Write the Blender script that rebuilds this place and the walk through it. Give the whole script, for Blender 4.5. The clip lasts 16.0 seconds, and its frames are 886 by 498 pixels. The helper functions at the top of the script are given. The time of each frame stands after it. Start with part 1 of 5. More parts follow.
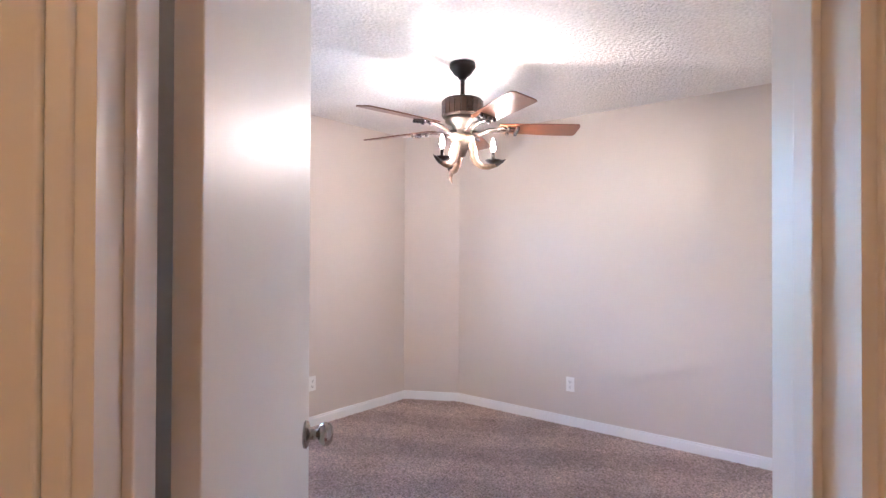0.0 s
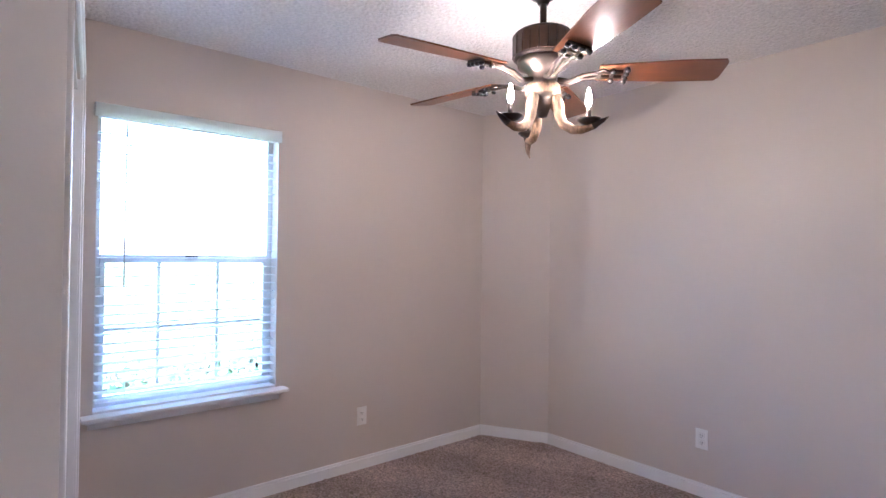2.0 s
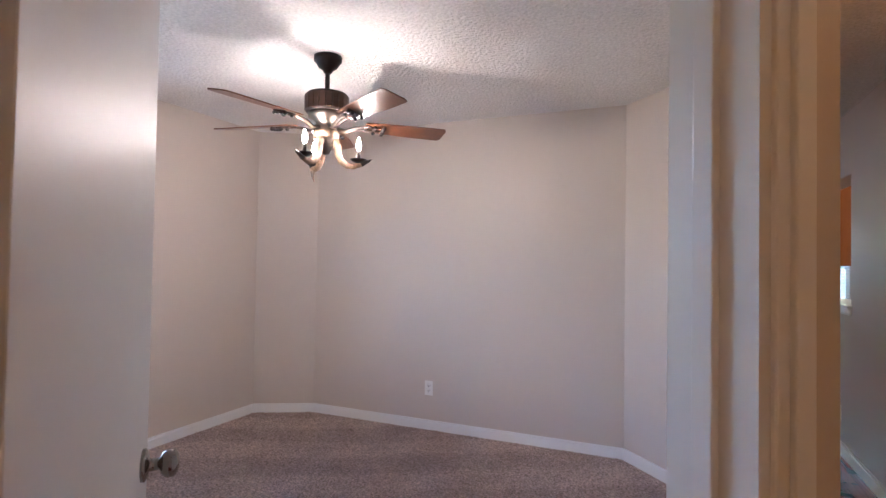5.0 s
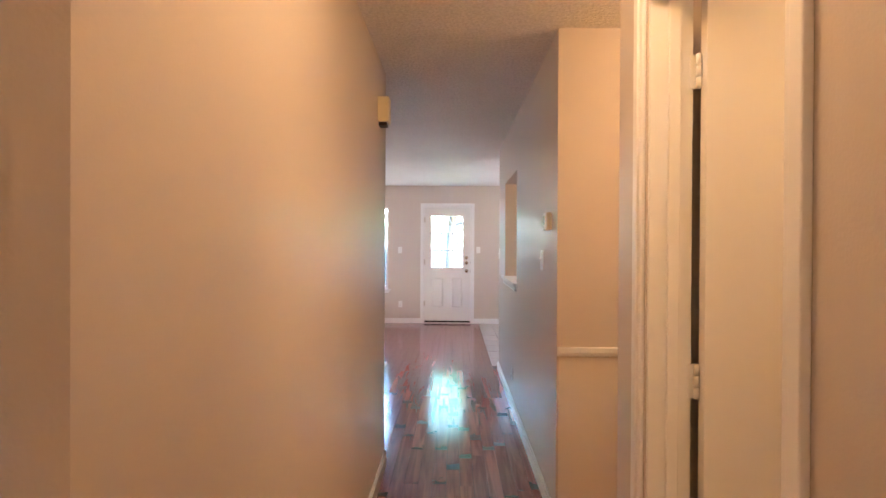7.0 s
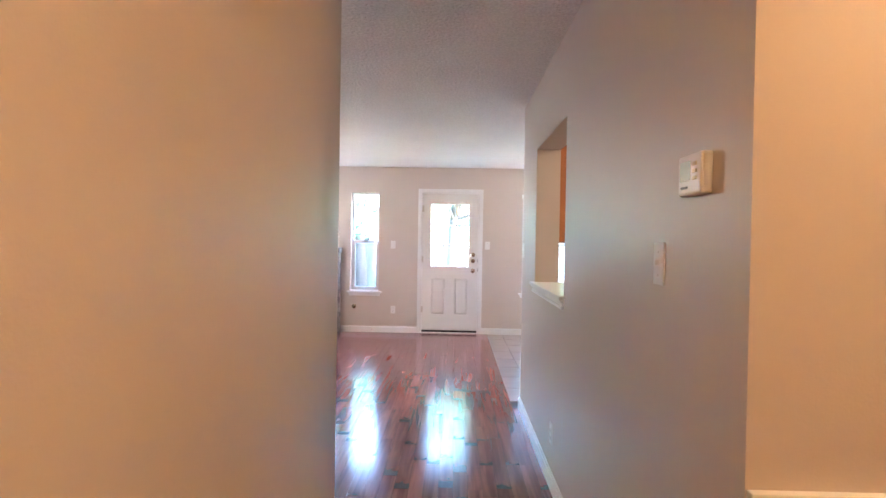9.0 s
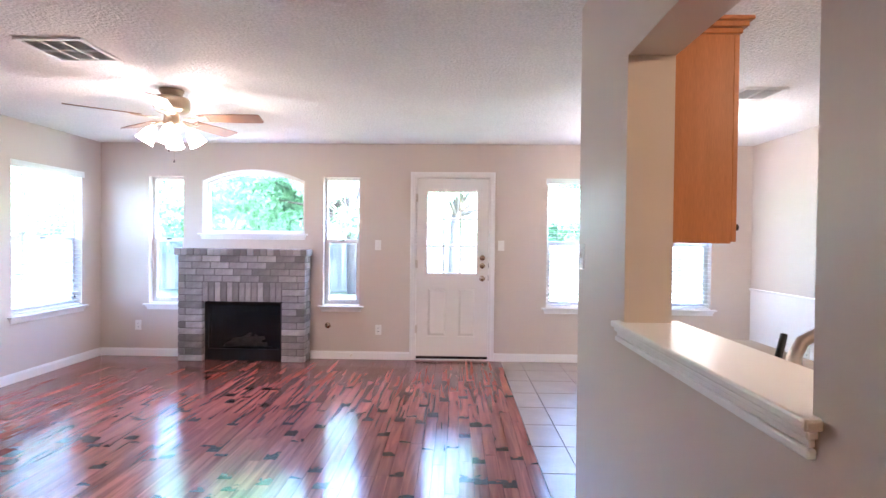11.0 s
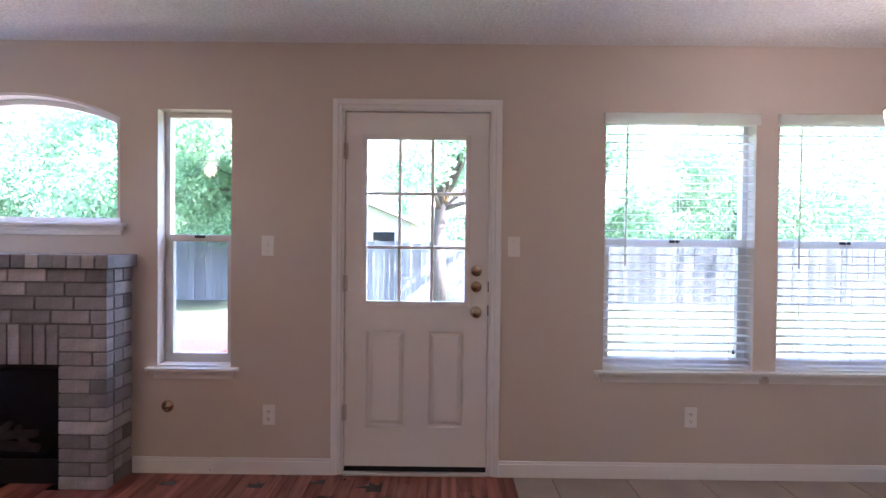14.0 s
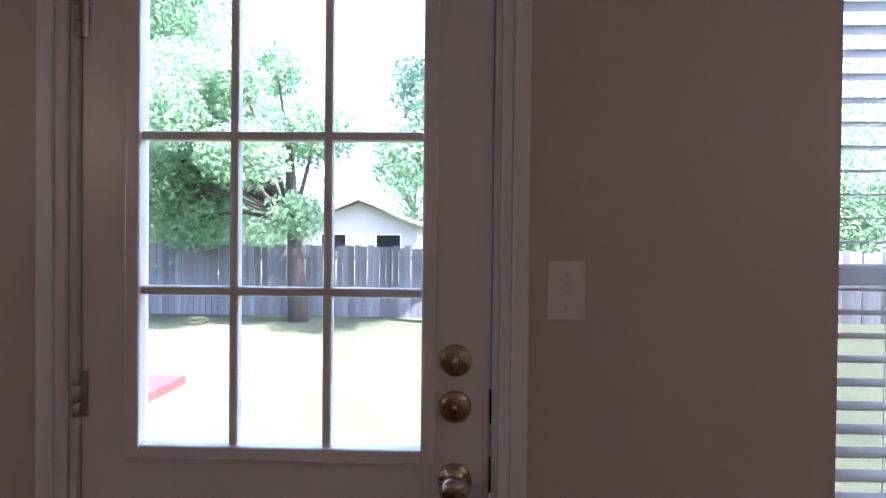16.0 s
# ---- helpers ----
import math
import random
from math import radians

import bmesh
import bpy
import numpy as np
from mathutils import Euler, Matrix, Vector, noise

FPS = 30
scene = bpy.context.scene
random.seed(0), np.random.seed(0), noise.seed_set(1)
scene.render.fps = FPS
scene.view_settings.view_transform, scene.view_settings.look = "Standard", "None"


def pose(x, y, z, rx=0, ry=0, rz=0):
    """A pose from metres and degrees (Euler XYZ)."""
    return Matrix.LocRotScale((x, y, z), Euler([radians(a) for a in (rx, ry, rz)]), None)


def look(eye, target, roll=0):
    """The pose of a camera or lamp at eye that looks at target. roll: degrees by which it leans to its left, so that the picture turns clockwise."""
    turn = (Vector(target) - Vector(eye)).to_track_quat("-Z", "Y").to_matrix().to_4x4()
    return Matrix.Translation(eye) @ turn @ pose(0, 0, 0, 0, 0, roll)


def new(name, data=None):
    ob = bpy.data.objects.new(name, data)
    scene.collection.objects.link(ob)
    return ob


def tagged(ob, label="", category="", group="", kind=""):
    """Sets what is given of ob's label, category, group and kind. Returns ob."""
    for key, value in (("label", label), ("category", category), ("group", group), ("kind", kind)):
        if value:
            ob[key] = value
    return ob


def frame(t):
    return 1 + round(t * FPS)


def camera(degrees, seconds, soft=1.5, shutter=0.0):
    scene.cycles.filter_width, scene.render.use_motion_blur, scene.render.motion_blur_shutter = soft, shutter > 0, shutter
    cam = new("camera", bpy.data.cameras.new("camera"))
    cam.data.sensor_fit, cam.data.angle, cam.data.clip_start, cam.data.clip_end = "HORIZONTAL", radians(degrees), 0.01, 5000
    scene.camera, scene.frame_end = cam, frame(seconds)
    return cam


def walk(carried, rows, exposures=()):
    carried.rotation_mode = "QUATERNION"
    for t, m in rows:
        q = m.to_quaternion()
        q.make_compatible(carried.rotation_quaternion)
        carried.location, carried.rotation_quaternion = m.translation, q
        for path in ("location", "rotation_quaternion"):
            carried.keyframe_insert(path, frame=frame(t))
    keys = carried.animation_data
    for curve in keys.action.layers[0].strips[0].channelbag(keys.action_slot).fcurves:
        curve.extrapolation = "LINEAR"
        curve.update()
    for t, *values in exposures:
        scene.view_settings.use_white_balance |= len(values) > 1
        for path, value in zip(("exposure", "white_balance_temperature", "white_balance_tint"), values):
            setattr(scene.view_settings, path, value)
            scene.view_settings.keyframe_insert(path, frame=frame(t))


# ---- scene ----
cam = camera(79.1, 16.0)
PATH = [
    (0, (0.072, -0.016, 1.359), (-1.185, 1.54, 1.377), 0.2),
    (0.5, (-0.051, 0.246, 1.379), (-1.315, 1.797, 1.396), 0.3),
    (1, (-0.199, 0.472, 1.368), (-1.486, 2.003, 1.385), 0.3),
    (1.5, (-0.328, 0.66, 1.362), (-1.724, 2.093, 1.38), 0.4),
    (2, (-0.41, 0.787, 1.366), (-1.94, 2.075, 1.391), 0.6),
    (2.5, (-0.464, 0.849, 1.352), (-2.063, 2.05, 1.387), 0.8),
    (2.7, (-0.461, 0.881, 1.356), (-2.066, 2.074, 1.385), 0.6),
    (3, (-0.442, 0.884, 1.351), (-2.045, 2.08, 1.387), 0.8),
    (3.2, (-0.439, 0.855, 1.344), (-1.988, 2.119, 1.392), 0.9),
    (5.3, (0.121, -0.078, 1.343), (-0.532, 1.812, 1.379), 0.7),
    (5.5, (0.227, -0.122, 1.346), (-0.329, 1.799, 1.377), 0.5),
    (6, (0.46, -0.171, 1.348), (0.125, 1.801, 1.367), 0.4),
    (6.2, (0.502, -0.164, 1.355), (0.243, 1.819, 1.368), 0.3),
    (6.5, (0.559, -0.084, 1.366), (0.427, 1.911, 1.369), 0.2),
    (7, (0.584, 0.189, 1.376), (0.544, 2.189, 1.364), 0.3),
    (7.5, (0.594, 0.554, 1.364), (0.567, 2.554, 1.344), 0.3),
    (8, (0.595, 0.953, 1.374), (0.566, 2.953, 1.353), 0.7),
    (8.2, (0.571, 1.114, 1.359), (0.537, 3.114, 1.335), 1.0),
    (10.3, (0.519, 2.987, 1.338), (0.467, 4.986, 1.313), 0.7),
    (10.5, (0.52, 3.172, 1.355), (0.469, 5.171, 1.331), 0.7),
    (11, (0.514, 3.647, 1.355), (0.465, 5.646, 1.324), 0.6),
    (11.5, (0.55, 4.157, 1.345), (0.526, 6.156, 1.311), 0.5),
    (12, (0.593, 4.656, 1.353), (0.572, 6.656, 1.324), 0.7),
    (12.5, (0.599, 5.165, 1.376), (0.572, 7.165, 1.343), 0.7),
    (13, (0.592, 5.667, 1.35), (0.574, 7.666, 1.324), 0.6),
    (13.5, (0.586, 6.165, 1.329), (0.581, 8.165, 1.308), 0.5),
    (14, (0.636, 6.671, 1.335), (0.626, 8.671, 1.304), 0.6),
    (14.5, (0.705, 7.175, 1.37), (0.678, 9.175, 1.332), 0.5),
    (15, (0.761, 7.676, 1.387), (0.732, 9.675, 1.35), 0.4),
    (15.2, (0.802, 7.886, 1.371), (0.759, 9.886, 1.339), 0.5),
    (15.5, (0.859, 8.2, 1.391), (0.783, 10.198, 1.364), 0.7),
    (15.6, (0.854, 8.294, 1.395), (0.776, 10.292, 1.368), 0.5),
    (16, (0.815, 8.669, 1.392), (0.755, 10.668, 1.371), 0.6),
]
walk(cam, [(t, look(eye, target, roll)) for t, eye, target, roll in PATH], exposures=[(0.0, 5.95, 5050, 18), (1.0, 5.7, 5050, 19), (1.5, 5.5, 5050, 20), (2.5, 4.8, 5000, 21), (3.2, 4.6, 5000, 21), (5.3, 5.4, 5150, 18), (6.5, 6.0, 5300, 16), (8.2, 6.25, 5250, 16), (10.5, 6.3, 5300, 20), (11.5, 5.85, 5350, 22), (12.5, 5.5, 5450, 25), (14.0, 4.7, 5700, 29), (15.0, 4.3, 5750, 32), (15.5, 3.95, 5800, 33), (16.0, 3.5, 5800, 33)])


# ---------------------------------------------------------------- world, sun, exposure
SUN_EL, SUN_ROT = radians(56), radians(112)
world = bpy.data.worlds.new("world")
scene.world = world
world.use_nodes = True
wn = world.node_tree
sky = wn.nodes.new("ShaderNodeTexSky")
sky.sky_type, sky.sun_disc = "NISHITA", False
sky.sun_elevation, sky.sun_rotation = SUN_EL, SUN_ROT
sky.dust_density = 2.5
wn.nodes["Background"].inputs["Strength"].default_value = 0.15
wn.links.new(sky.outputs[0], wn.nodes["Background"].inputs["Color"])
sun_data = bpy.data.lights.new("sun", "SUN")
sun_data.energy, sun_data.angle, sun_data.color = 4.6, radians(0.5), (1.0, 0.95, 0.88)
sun = new("sun", sun_data)
sun.matrix_world = look((0, 0, 0), (-math.sin(SUN_ROT) * math.cos(SUN_EL), -math.cos(SUN_ROT) * math.cos(SUN_EL), -math.sin(SUN_EL)))


def lamp(name, place, watts, colour, radius=0.03):
    d = bpy.data.lights.new(name, "POINT")
    d.energy, d.color, d.shadow_soft_size = watts, colour, radius
    o = new(name, d)
    o.location = place
    return o


# ---------------------------------------------------------------- materials
def material(name, colour, rough=0.6, metal=0.0, vary=0.08, scale=6.0, fine=0.0, fine_scale=200.0, bump=0.0, bump_scale=120.0, coat=0.0, spec=0.5, per_piece=0.0, stretch=(1, 1, 1), island=False, distance=0.004):
    """Base colour with broad and fine variation and a fine relief, in object space metres."""
    m = bpy.data.materials.new(name)
    m.use_nodes = True
    t = m.node_tree
    b = t.nodes["Principled BSDF"]
    b.inputs["Roughness"].default_value = rough
    b.inputs["Metallic"].default_value = metal
    b.inputs["Coat Weight"].default_value = coat
    b.inputs["Specular IOR Level"].default_value = spec
    tc = t.nodes.new("ShaderNodeTexCoord")
    mp = t.nodes.new("ShaderNodeMapping")
    mp.inputs["Scale"].default_value = stretch
    t.links.new(tc.outputs["Object"], mp.inputs["Vector"])

    def noise_tex(s, detail=4.0):
        n = t.nodes.new("ShaderNodeTexNoise")
        n.inputs["Scale"].default_value = s
        n.inputs["Detail"].default_value = detail
        t.links.new(mp.outputs[0], n.inputs["Vector"])
        return n.outputs["Fac"]

    def scaled(fac, amount):
        r = t.nodes.new("ShaderNodeMapRange")
        r.inputs["From Min"].default_value, r.inputs["From Max"].default_value = 0.25, 0.75
        r.inputs["To Min"].default_value, r.inputs["To Max"].default_value = 1 - amount, 1 + amount
        t.links.new(fac, r.inputs["Value"])
        return r.outputs[0]

    def times(a, c):
        q = t.nodes.new("ShaderNodeMath")
        q.operation = "MULTIPLY"
        t.links.new(a, q.inputs[0])
        t.links.new(c, q.inputs[1])
        return q.outputs[0]

    v = scaled(noise_tex(scale), vary)
    if fine:
        v = times(v, scaled(noise_tex(fine_scale, 2.0), fine))
    if per_piece:
        if island:
            g = t.nodes.new("ShaderNodeNewGeometry")
            rnd = g.outputs["Random Per Island"]
        else:
            g = t.nodes.new("ShaderNodeObjectInfo")
            rnd = g.outputs["Random"]
        r = t.nodes.new("ShaderNodeMapRange")
        r.inputs["To Min"].default_value, r.inputs["To Max"].default_value = 1 - per_piece, 1 + per_piece
        t.links.new(rnd, r.inputs["Value"])
        v = times(v, r.outputs[0])
    h = t.nodes.new("ShaderNodeHueSaturation")
    h.inputs["Color"].default_value = (*colour, 1)
    t.links.new(v, h.inputs["Value"])
    t.links.new(h.outputs[0], b.inputs["Base Color"])
    if bump:
        bp = t.nodes.new("ShaderNodeBump")
        bp.inputs["Strength"].default_value = bump
        bp.inputs["Distance"].default_value = distance
        t.links.new(noise_tex(bump_scale, 3.0), bp.inputs["Height"])
        t.links.new(bp.outputs[0], b.inputs["Normal"])
    return m


def glowing(name, colour, strength):
    m = bpy.data.materials.new(name)
    m.use_nodes = True
    b = m.node_tree.nodes["Principled BSDF"]
    b.inputs["Base Color"].default_value = (0.9, 0.88, 0.84, 1)
    b.inputs["Emission Color"].default_value = (*colour, 1)
    b.inputs["Emission Strength"].default_value = strength
    return m


def glass_material(name):
    m = bpy.data.materials.new(name)
    m.use_nodes = True
    t = m.node_tree
    out = t.nodes["Material Output"]
    t.nodes.remove(t.nodes["Principled BSDF"])
    clear = t.nodes.new("ShaderNodeBsdfTransparent")
    clear.inputs["Color"].default_value = (0.95, 0.97, 0.96, 1)
    gloss = t.nodes.new("ShaderNodeBsdfGlossy")
    gloss.inputs["Roughness"].default_value = 0.02
    lw = t.nodes.new("ShaderNodeLayerWeight")
    p5 = t.nodes.new("ShaderNodeMath")
    p5.operation = "POWER"
    p5.inputs[1].default_value = 5.0
    t.links.new(lw.outputs["Facing"], p5.inputs[0])
    fr = t.nodes.new("ShaderNodeMath")
    fr.operation = "MULTIPLY_ADD"
    fr.inputs[1].default_value, fr.inputs[2].default_value = 0.9, 0.03
    t.links.new(p5.outputs[0], fr.inputs[0])
    mix = t.nodes.new("ShaderNodeMixShader")
    t.links.new(fr.outputs[0], mix.inputs[0])
    t.links.new(clear.outputs[0], mix.inputs[1])
    t.links.new(gloss.outputs[0], mix.inputs[2])
    t.links.new(mix.outputs[0], out.inputs[0])
    return m


def leaf_material(name, colour, low=0.6, high=1.5, through_part=0.45):
    """Thin leaves that let part of the light through, each a little different."""
    m = bpy.data.materials.new(name)
    m.use_nodes = True
    t = m.node_tree
    out = t.nodes["Material Output"]
    t.nodes.remove(t.nodes["Principled BSDF"])
    g = t.nodes.new("ShaderNodeNewGeometry")
    r = t.nodes.new("ShaderNodeMapRange")
    r.inputs["To Min"].default_value, r.inputs["To Max"].default_value = low, high
    t.links.new(g.outputs["Random Per Island"], r.inputs["Value"])
    h = t.nodes.new("ShaderNodeHueSaturation")
    h.inputs["Color"].default_value = (*colour, 1)
    t.links.new(r.outputs[0], h.inputs["Value"])
    d = t.nodes.new("ShaderNodeBsdfDiffuse")
    tr = t.nodes.new("ShaderNodeBsdfTranslucent")
    mix = t.nodes.new("ShaderNodeMixShader")
    mix.inputs[0].default_value = through_part
    t.links.new(h.outputs[0], d.inputs["Color"])
    t.links.new(h.outputs[0], tr.inputs["Color"])
    t.links.new(d.outputs[0], mix.inputs[1])
    t.links.new(tr.outputs[0], mix.inputs[2])
    t.links.new(mix.outputs[0], out.inputs[0])
    return m


def screen_material(name, cover, tint, rough=0.8):
    """A sheet that is partly clear: insect screen, or smoked fire glass."""
    m = bpy.data.materials.new(name)
    m.use_nodes = True
    t = m.node_tree
    out = t.nodes["Material Output"]
    b = t.nodes["Principled BSDF"]
    b.inputs["Base Color"].default_value = (*tint, 1)
    b.inputs["Roughness"].default_value = rough
    clear = t.nodes.new("ShaderNodeBsdfTransparent")
    mix = t.nodes.new("ShaderNodeMixShader")
    mix.inputs[0].default_value = cover
    t.links.new(clear.outputs[0], mix.inputs[1])
    t.links.new(b.outputs[0], mix.inputs[2])
    t.links.new(mix.outputs[0], out.inputs[0])
    return m


SCREEN = screen_material("insect_screen", 0.30, (0.13, 0.15, 0.17))
FIREGLASS = screen_material("smoked_fire_glass", 0.45, (0.008, 0.010, 0.014), 0.12)
WALL = material("wall_paint", (0.595, 0.53, 0.472), rough=0.4, vary=0.02, scale=1.2, bump=0.12, bump_scale=160, spec=0.4)
CEIL = material("ceiling_texture", (0.80, 0.78, 0.76), rough=0.9, vary=0.03, scale=2, fine=0.12, fine_scale=70, bump=1.0, bump_scale=55, distance=0.014)
TRIM = material("white_trim_paint", (0.81, 0.81, 0.805), rough=0.35, vary=0.015, scale=3)
DOORP = material("door_paint", (0.76, 0.75, 0.73), rough=0.28, vary=0.015, scale=2, bump=0.05, bump_scale=60)
SLABP = material("interior_door_paint", (0.74, 0.72, 0.69), rough=0.5, vary=0.015, scale=2, bump=0.04, bump_scale=40)
GLOSSP = material("gloss_closet_paint", (0.76, 0.75, 0.74), rough=0.22, vary=0.015, scale=2, bump=0.03, bump_scale=9, coat=0.3)
CARPET = material("carpet_pile", (0.52, 0.405, 0.36), rough=1.0, vary=0.16, scale=3.0, fine=0.55, fine_scale=85, bump=1.0, bump_scale=120, spec=0.1, distance=0.025)


def vacuum_tracks(mat, angle, width, low):
    """Broad soft stripes of brushed pile, laid over a carpet's colour."""
    t = mat.node_tree
    b = t.nodes["Principled BSDF"]
    src = b.inputs["Base Color"].links[0].from_socket
    co = t.nodes.new("ShaderNodeTexCoord")
    mp = t.nodes.new("ShaderNodeMapping")
    mp.inputs["Rotation"].default_value = (0, 0, radians(angle))
    wv = t.nodes.new("ShaderNodeTexWave")
    wv.inputs["Scale"].default_value = 0.31416 / (2 * width)
    wv.inputs["Distortion"].default_value = 2.2
    wv.inputs["Detail Scale"].default_value = 0.8
    mr = t.nodes.new("ShaderNodeMapRange")
    mr.inputs["From Min"].default_value, mr.inputs["From Max"].default_value = 0.3, 0.7
    mr.inputs["To Min"].default_value, mr.inputs["To Max"].default_value = low, 1.0
    mx = t.nodes.new("ShaderNodeMix")
    mx.data_type, mx.blend_type = "RGBA", "MULTIPLY"
    mx.inputs[0].default_value = 1.0
    t.links.new(co.outputs["Object"], mp.inputs[0])
    t.links.new(mp.outputs[0], wv.inputs["Vector"])
    t.links.new(wv.outputs["Fac"], mr.inputs["Value"])
    t.links.new(src, mx.inputs[6])
    t.links.new(mr.outputs[0], mx.inputs[7])
    t.links.new(mx.outputs[2], b.inputs["Base Color"])


vacuum_tracks(CARPET, 62, 0.30, 0.84)
TILE = material("floor_tile", (0.30, 0.245, 0.205), rough=0.28, vary=0.12, scale=5, fine=0.05, fine_scale=60, per_piece=0.08, bump=0.15, bump_scale=14)
GROUT = material("grout", (0.085, 0.075, 0.065), rough=0.9, vary=0.1)
BRICK = material("painted_grey_brick", (0.285, 0.258, 0.252), rough=0.85, vary=0.3, scale=9, fine=0.15, fine_scale=90, per_piece=0.42, bump=0.6, bump_scale=90)
MORTAR = material("mortar", (0.13, 0.12, 0.115), rough=0.95, vary=0.1, bump=0.4)
BLACK = material("black_metal", (0.012, 0.012, 0.014), rough=0.4, vary=0.1, spec=0.2)
CABWOOD = material("orange_maple_wood", (0.40, 0.155, 0.045), rough=0.35, vary=0.1, scale=3, fine=0.12, fine_scale=40, stretch=(8, 8, 0.6))
NICKEL = material("satin_nickel", (0.62, 0.58, 0.53), rough=0.28, metal=1.0, vary=0.03)
CHROME = material("dark_chrome", (0.30, 0.28, 0.26), rough=0.12, metal=1.0, vary=0.03)
BRONZE = material("dark_bronze", (0.035, 0.026, 0.022), rough=0.4, metal=0.6, vary=0.1)
PLATE = material("white_plastic", (0.80, 0.79, 0.76), rough=0.35, vary=0.01)
ALMOND = material("yellowed_plastic", (0.72, 0.64, 0.42), rough=0.4, vary=0.02)
BLADE = material("walnut_fan_blade", (0.13, 0.045, 0.018), rough=0.3, vary=0.15, scale=4, fine=0.15, fine_scale=30, stretch=(1, 10, 1))
HORN = material("antler", (0.17, 0.105, 0.06), rough=0.7, vary=0.6, scale=16, fine=0.55, fine_scale=60, bump=0.8, bump_scale=50, stretch=(2.5, 2.5, 0.5))
BLINDM = leaf_material("white_blind_slat", (0.88, 0.88, 0.87), 0.97, 1.03, 0.72)
ALU = material("window_aluminium", (0.68, 0.68, 0.67), rough=0.4, metal=0.2, vary=0.02)
GLASS = glass_material("window_glass")
BULB = glowing("lit_bulb", (1.0, 0.78, 0.55), 26.0)
DOME_GLASS = glowing("lit_dome_glass", (1.0, 0.76, 0.50), 0.28)
BOWL_GLASS = glowing("lit_glass_bowl", (1.0, 0.86, 0.70), 0.34)
SHADE = glowing("lit_glass_shade", (1.0, 0.85, 0.68), 0.5)
GRASS = material("lawn", (0.046, 0.062, 0.028), rough=0.95, vary=0.3, scale=0.6, fine=0.3, fine_scale=30, bump=0.6, bump_scale=30, distance=0.03)
FENCEW = material("weathered_fence_wood", (0.105, 0.112, 0.115), rough=0.9, vary=0.35, scale=3, fine=0.3, fine_scale=25, stretch=(6, 6, 0.5), per_piece=0.38)
PATIO = material("red_patio_concrete", (0.075, 0.023, 0.022), rough=0.85, vary=0.1, scale=2, per_piece=0.06)
LEAF = leaf_material("leaves", (0.22, 0.36, 0.225), 0.9, 1.12, 0.62)
BARK = material("bark", (0.06, 0.05, 0.043), rough=0.95, vary=0.3, scale=6, bump=0.8, bump_scale=20, stretch=(3, 3, 0.6))
SIDING = material("house_siding", (0.52, 0.49, 0.45), rough=0.8, vary=0.05)
SHINGLE = material("roof_shingle", (0.36, 0.32, 0.29), rough=0.9, vary=0.15, scale=4, fine=0.2, fine_scale=30)

# ---------------------------------------------------------------- mesh helpers
def box(bm, x0, x1, y0, y1, z0, z1, bevel=0.0):
    r = bmesh.ops.create_cube(bm, size=1)
    vs = r["verts"]
    for v in vs:
        v.co = Vector((x0 + (v.co.x + 0.5) * (x1 - x0), y0 + (v.co.y + 0.5) * (y1 - y0), z0 + (v.co.z + 0.5) * (z1 - z0)))
    if bevel:
        es = list({e for v in vs for e in v.link_edges})
        bmesh.ops.bevel(bm, geom=es, offset=bevel, segments=2, affect="EDGES", profile=0.5)
    return bm


def boxes(*specs, bevel=0.0):
    bm = bmesh.new()
    for s in specs:
        box(bm, *s, bevel=bevel)
    return bm


def prism(bm, pts, z0, z1):
    """An upright prism over a plan polygon."""
    low = [bm.verts.new((x, y, z0)) for x, y in pts]
    top = [bm.verts.new((x, y, z1)) for x, y in pts]
    n = len(pts)
    faces = [bm.faces.new(low[::-1]), bm.faces.new(top)]
    for i in range(n):
        faces.append(bm.faces.new((low[i], low[(i + 1) % n], top[(i + 1) % n], top[i])))
    bmesh.ops.recalc_face_normals(bm, faces=faces)
    return bm


def lathe(bm, profile, centre=(0, 0, 0), seg=24):
    """Turns (radius, height) pairs about the upright axis."""
    rings = []
    for r, z in profile:
        if r < 1e-5:
            rings.append([bm.verts.new((centre[0], centre[1], centre[2] + z))])
        else:
            rings.append([bm.verts.new((centre[0] + r * math.cos(2 * math.pi * i / seg), centre[1] + r * math.sin(2 * math.pi * i / seg), centre[2] + z)) for i in range(seg)])
    for a, b in zip(rings, rings[1:]):
        for i in range(seg):
            q = [a[i % len(a)], a[(i + 1) % len(a)], b[(i + 1) % len(b)], b[i % len(b)]]
            q = list(dict.fromkeys(q))
            if len(q) > 2:
                f = bm.faces.new(q)
                f.smooth = True
    bmesh.ops.recalc_face_normals(bm, faces=bm.faces[:])
    return bm


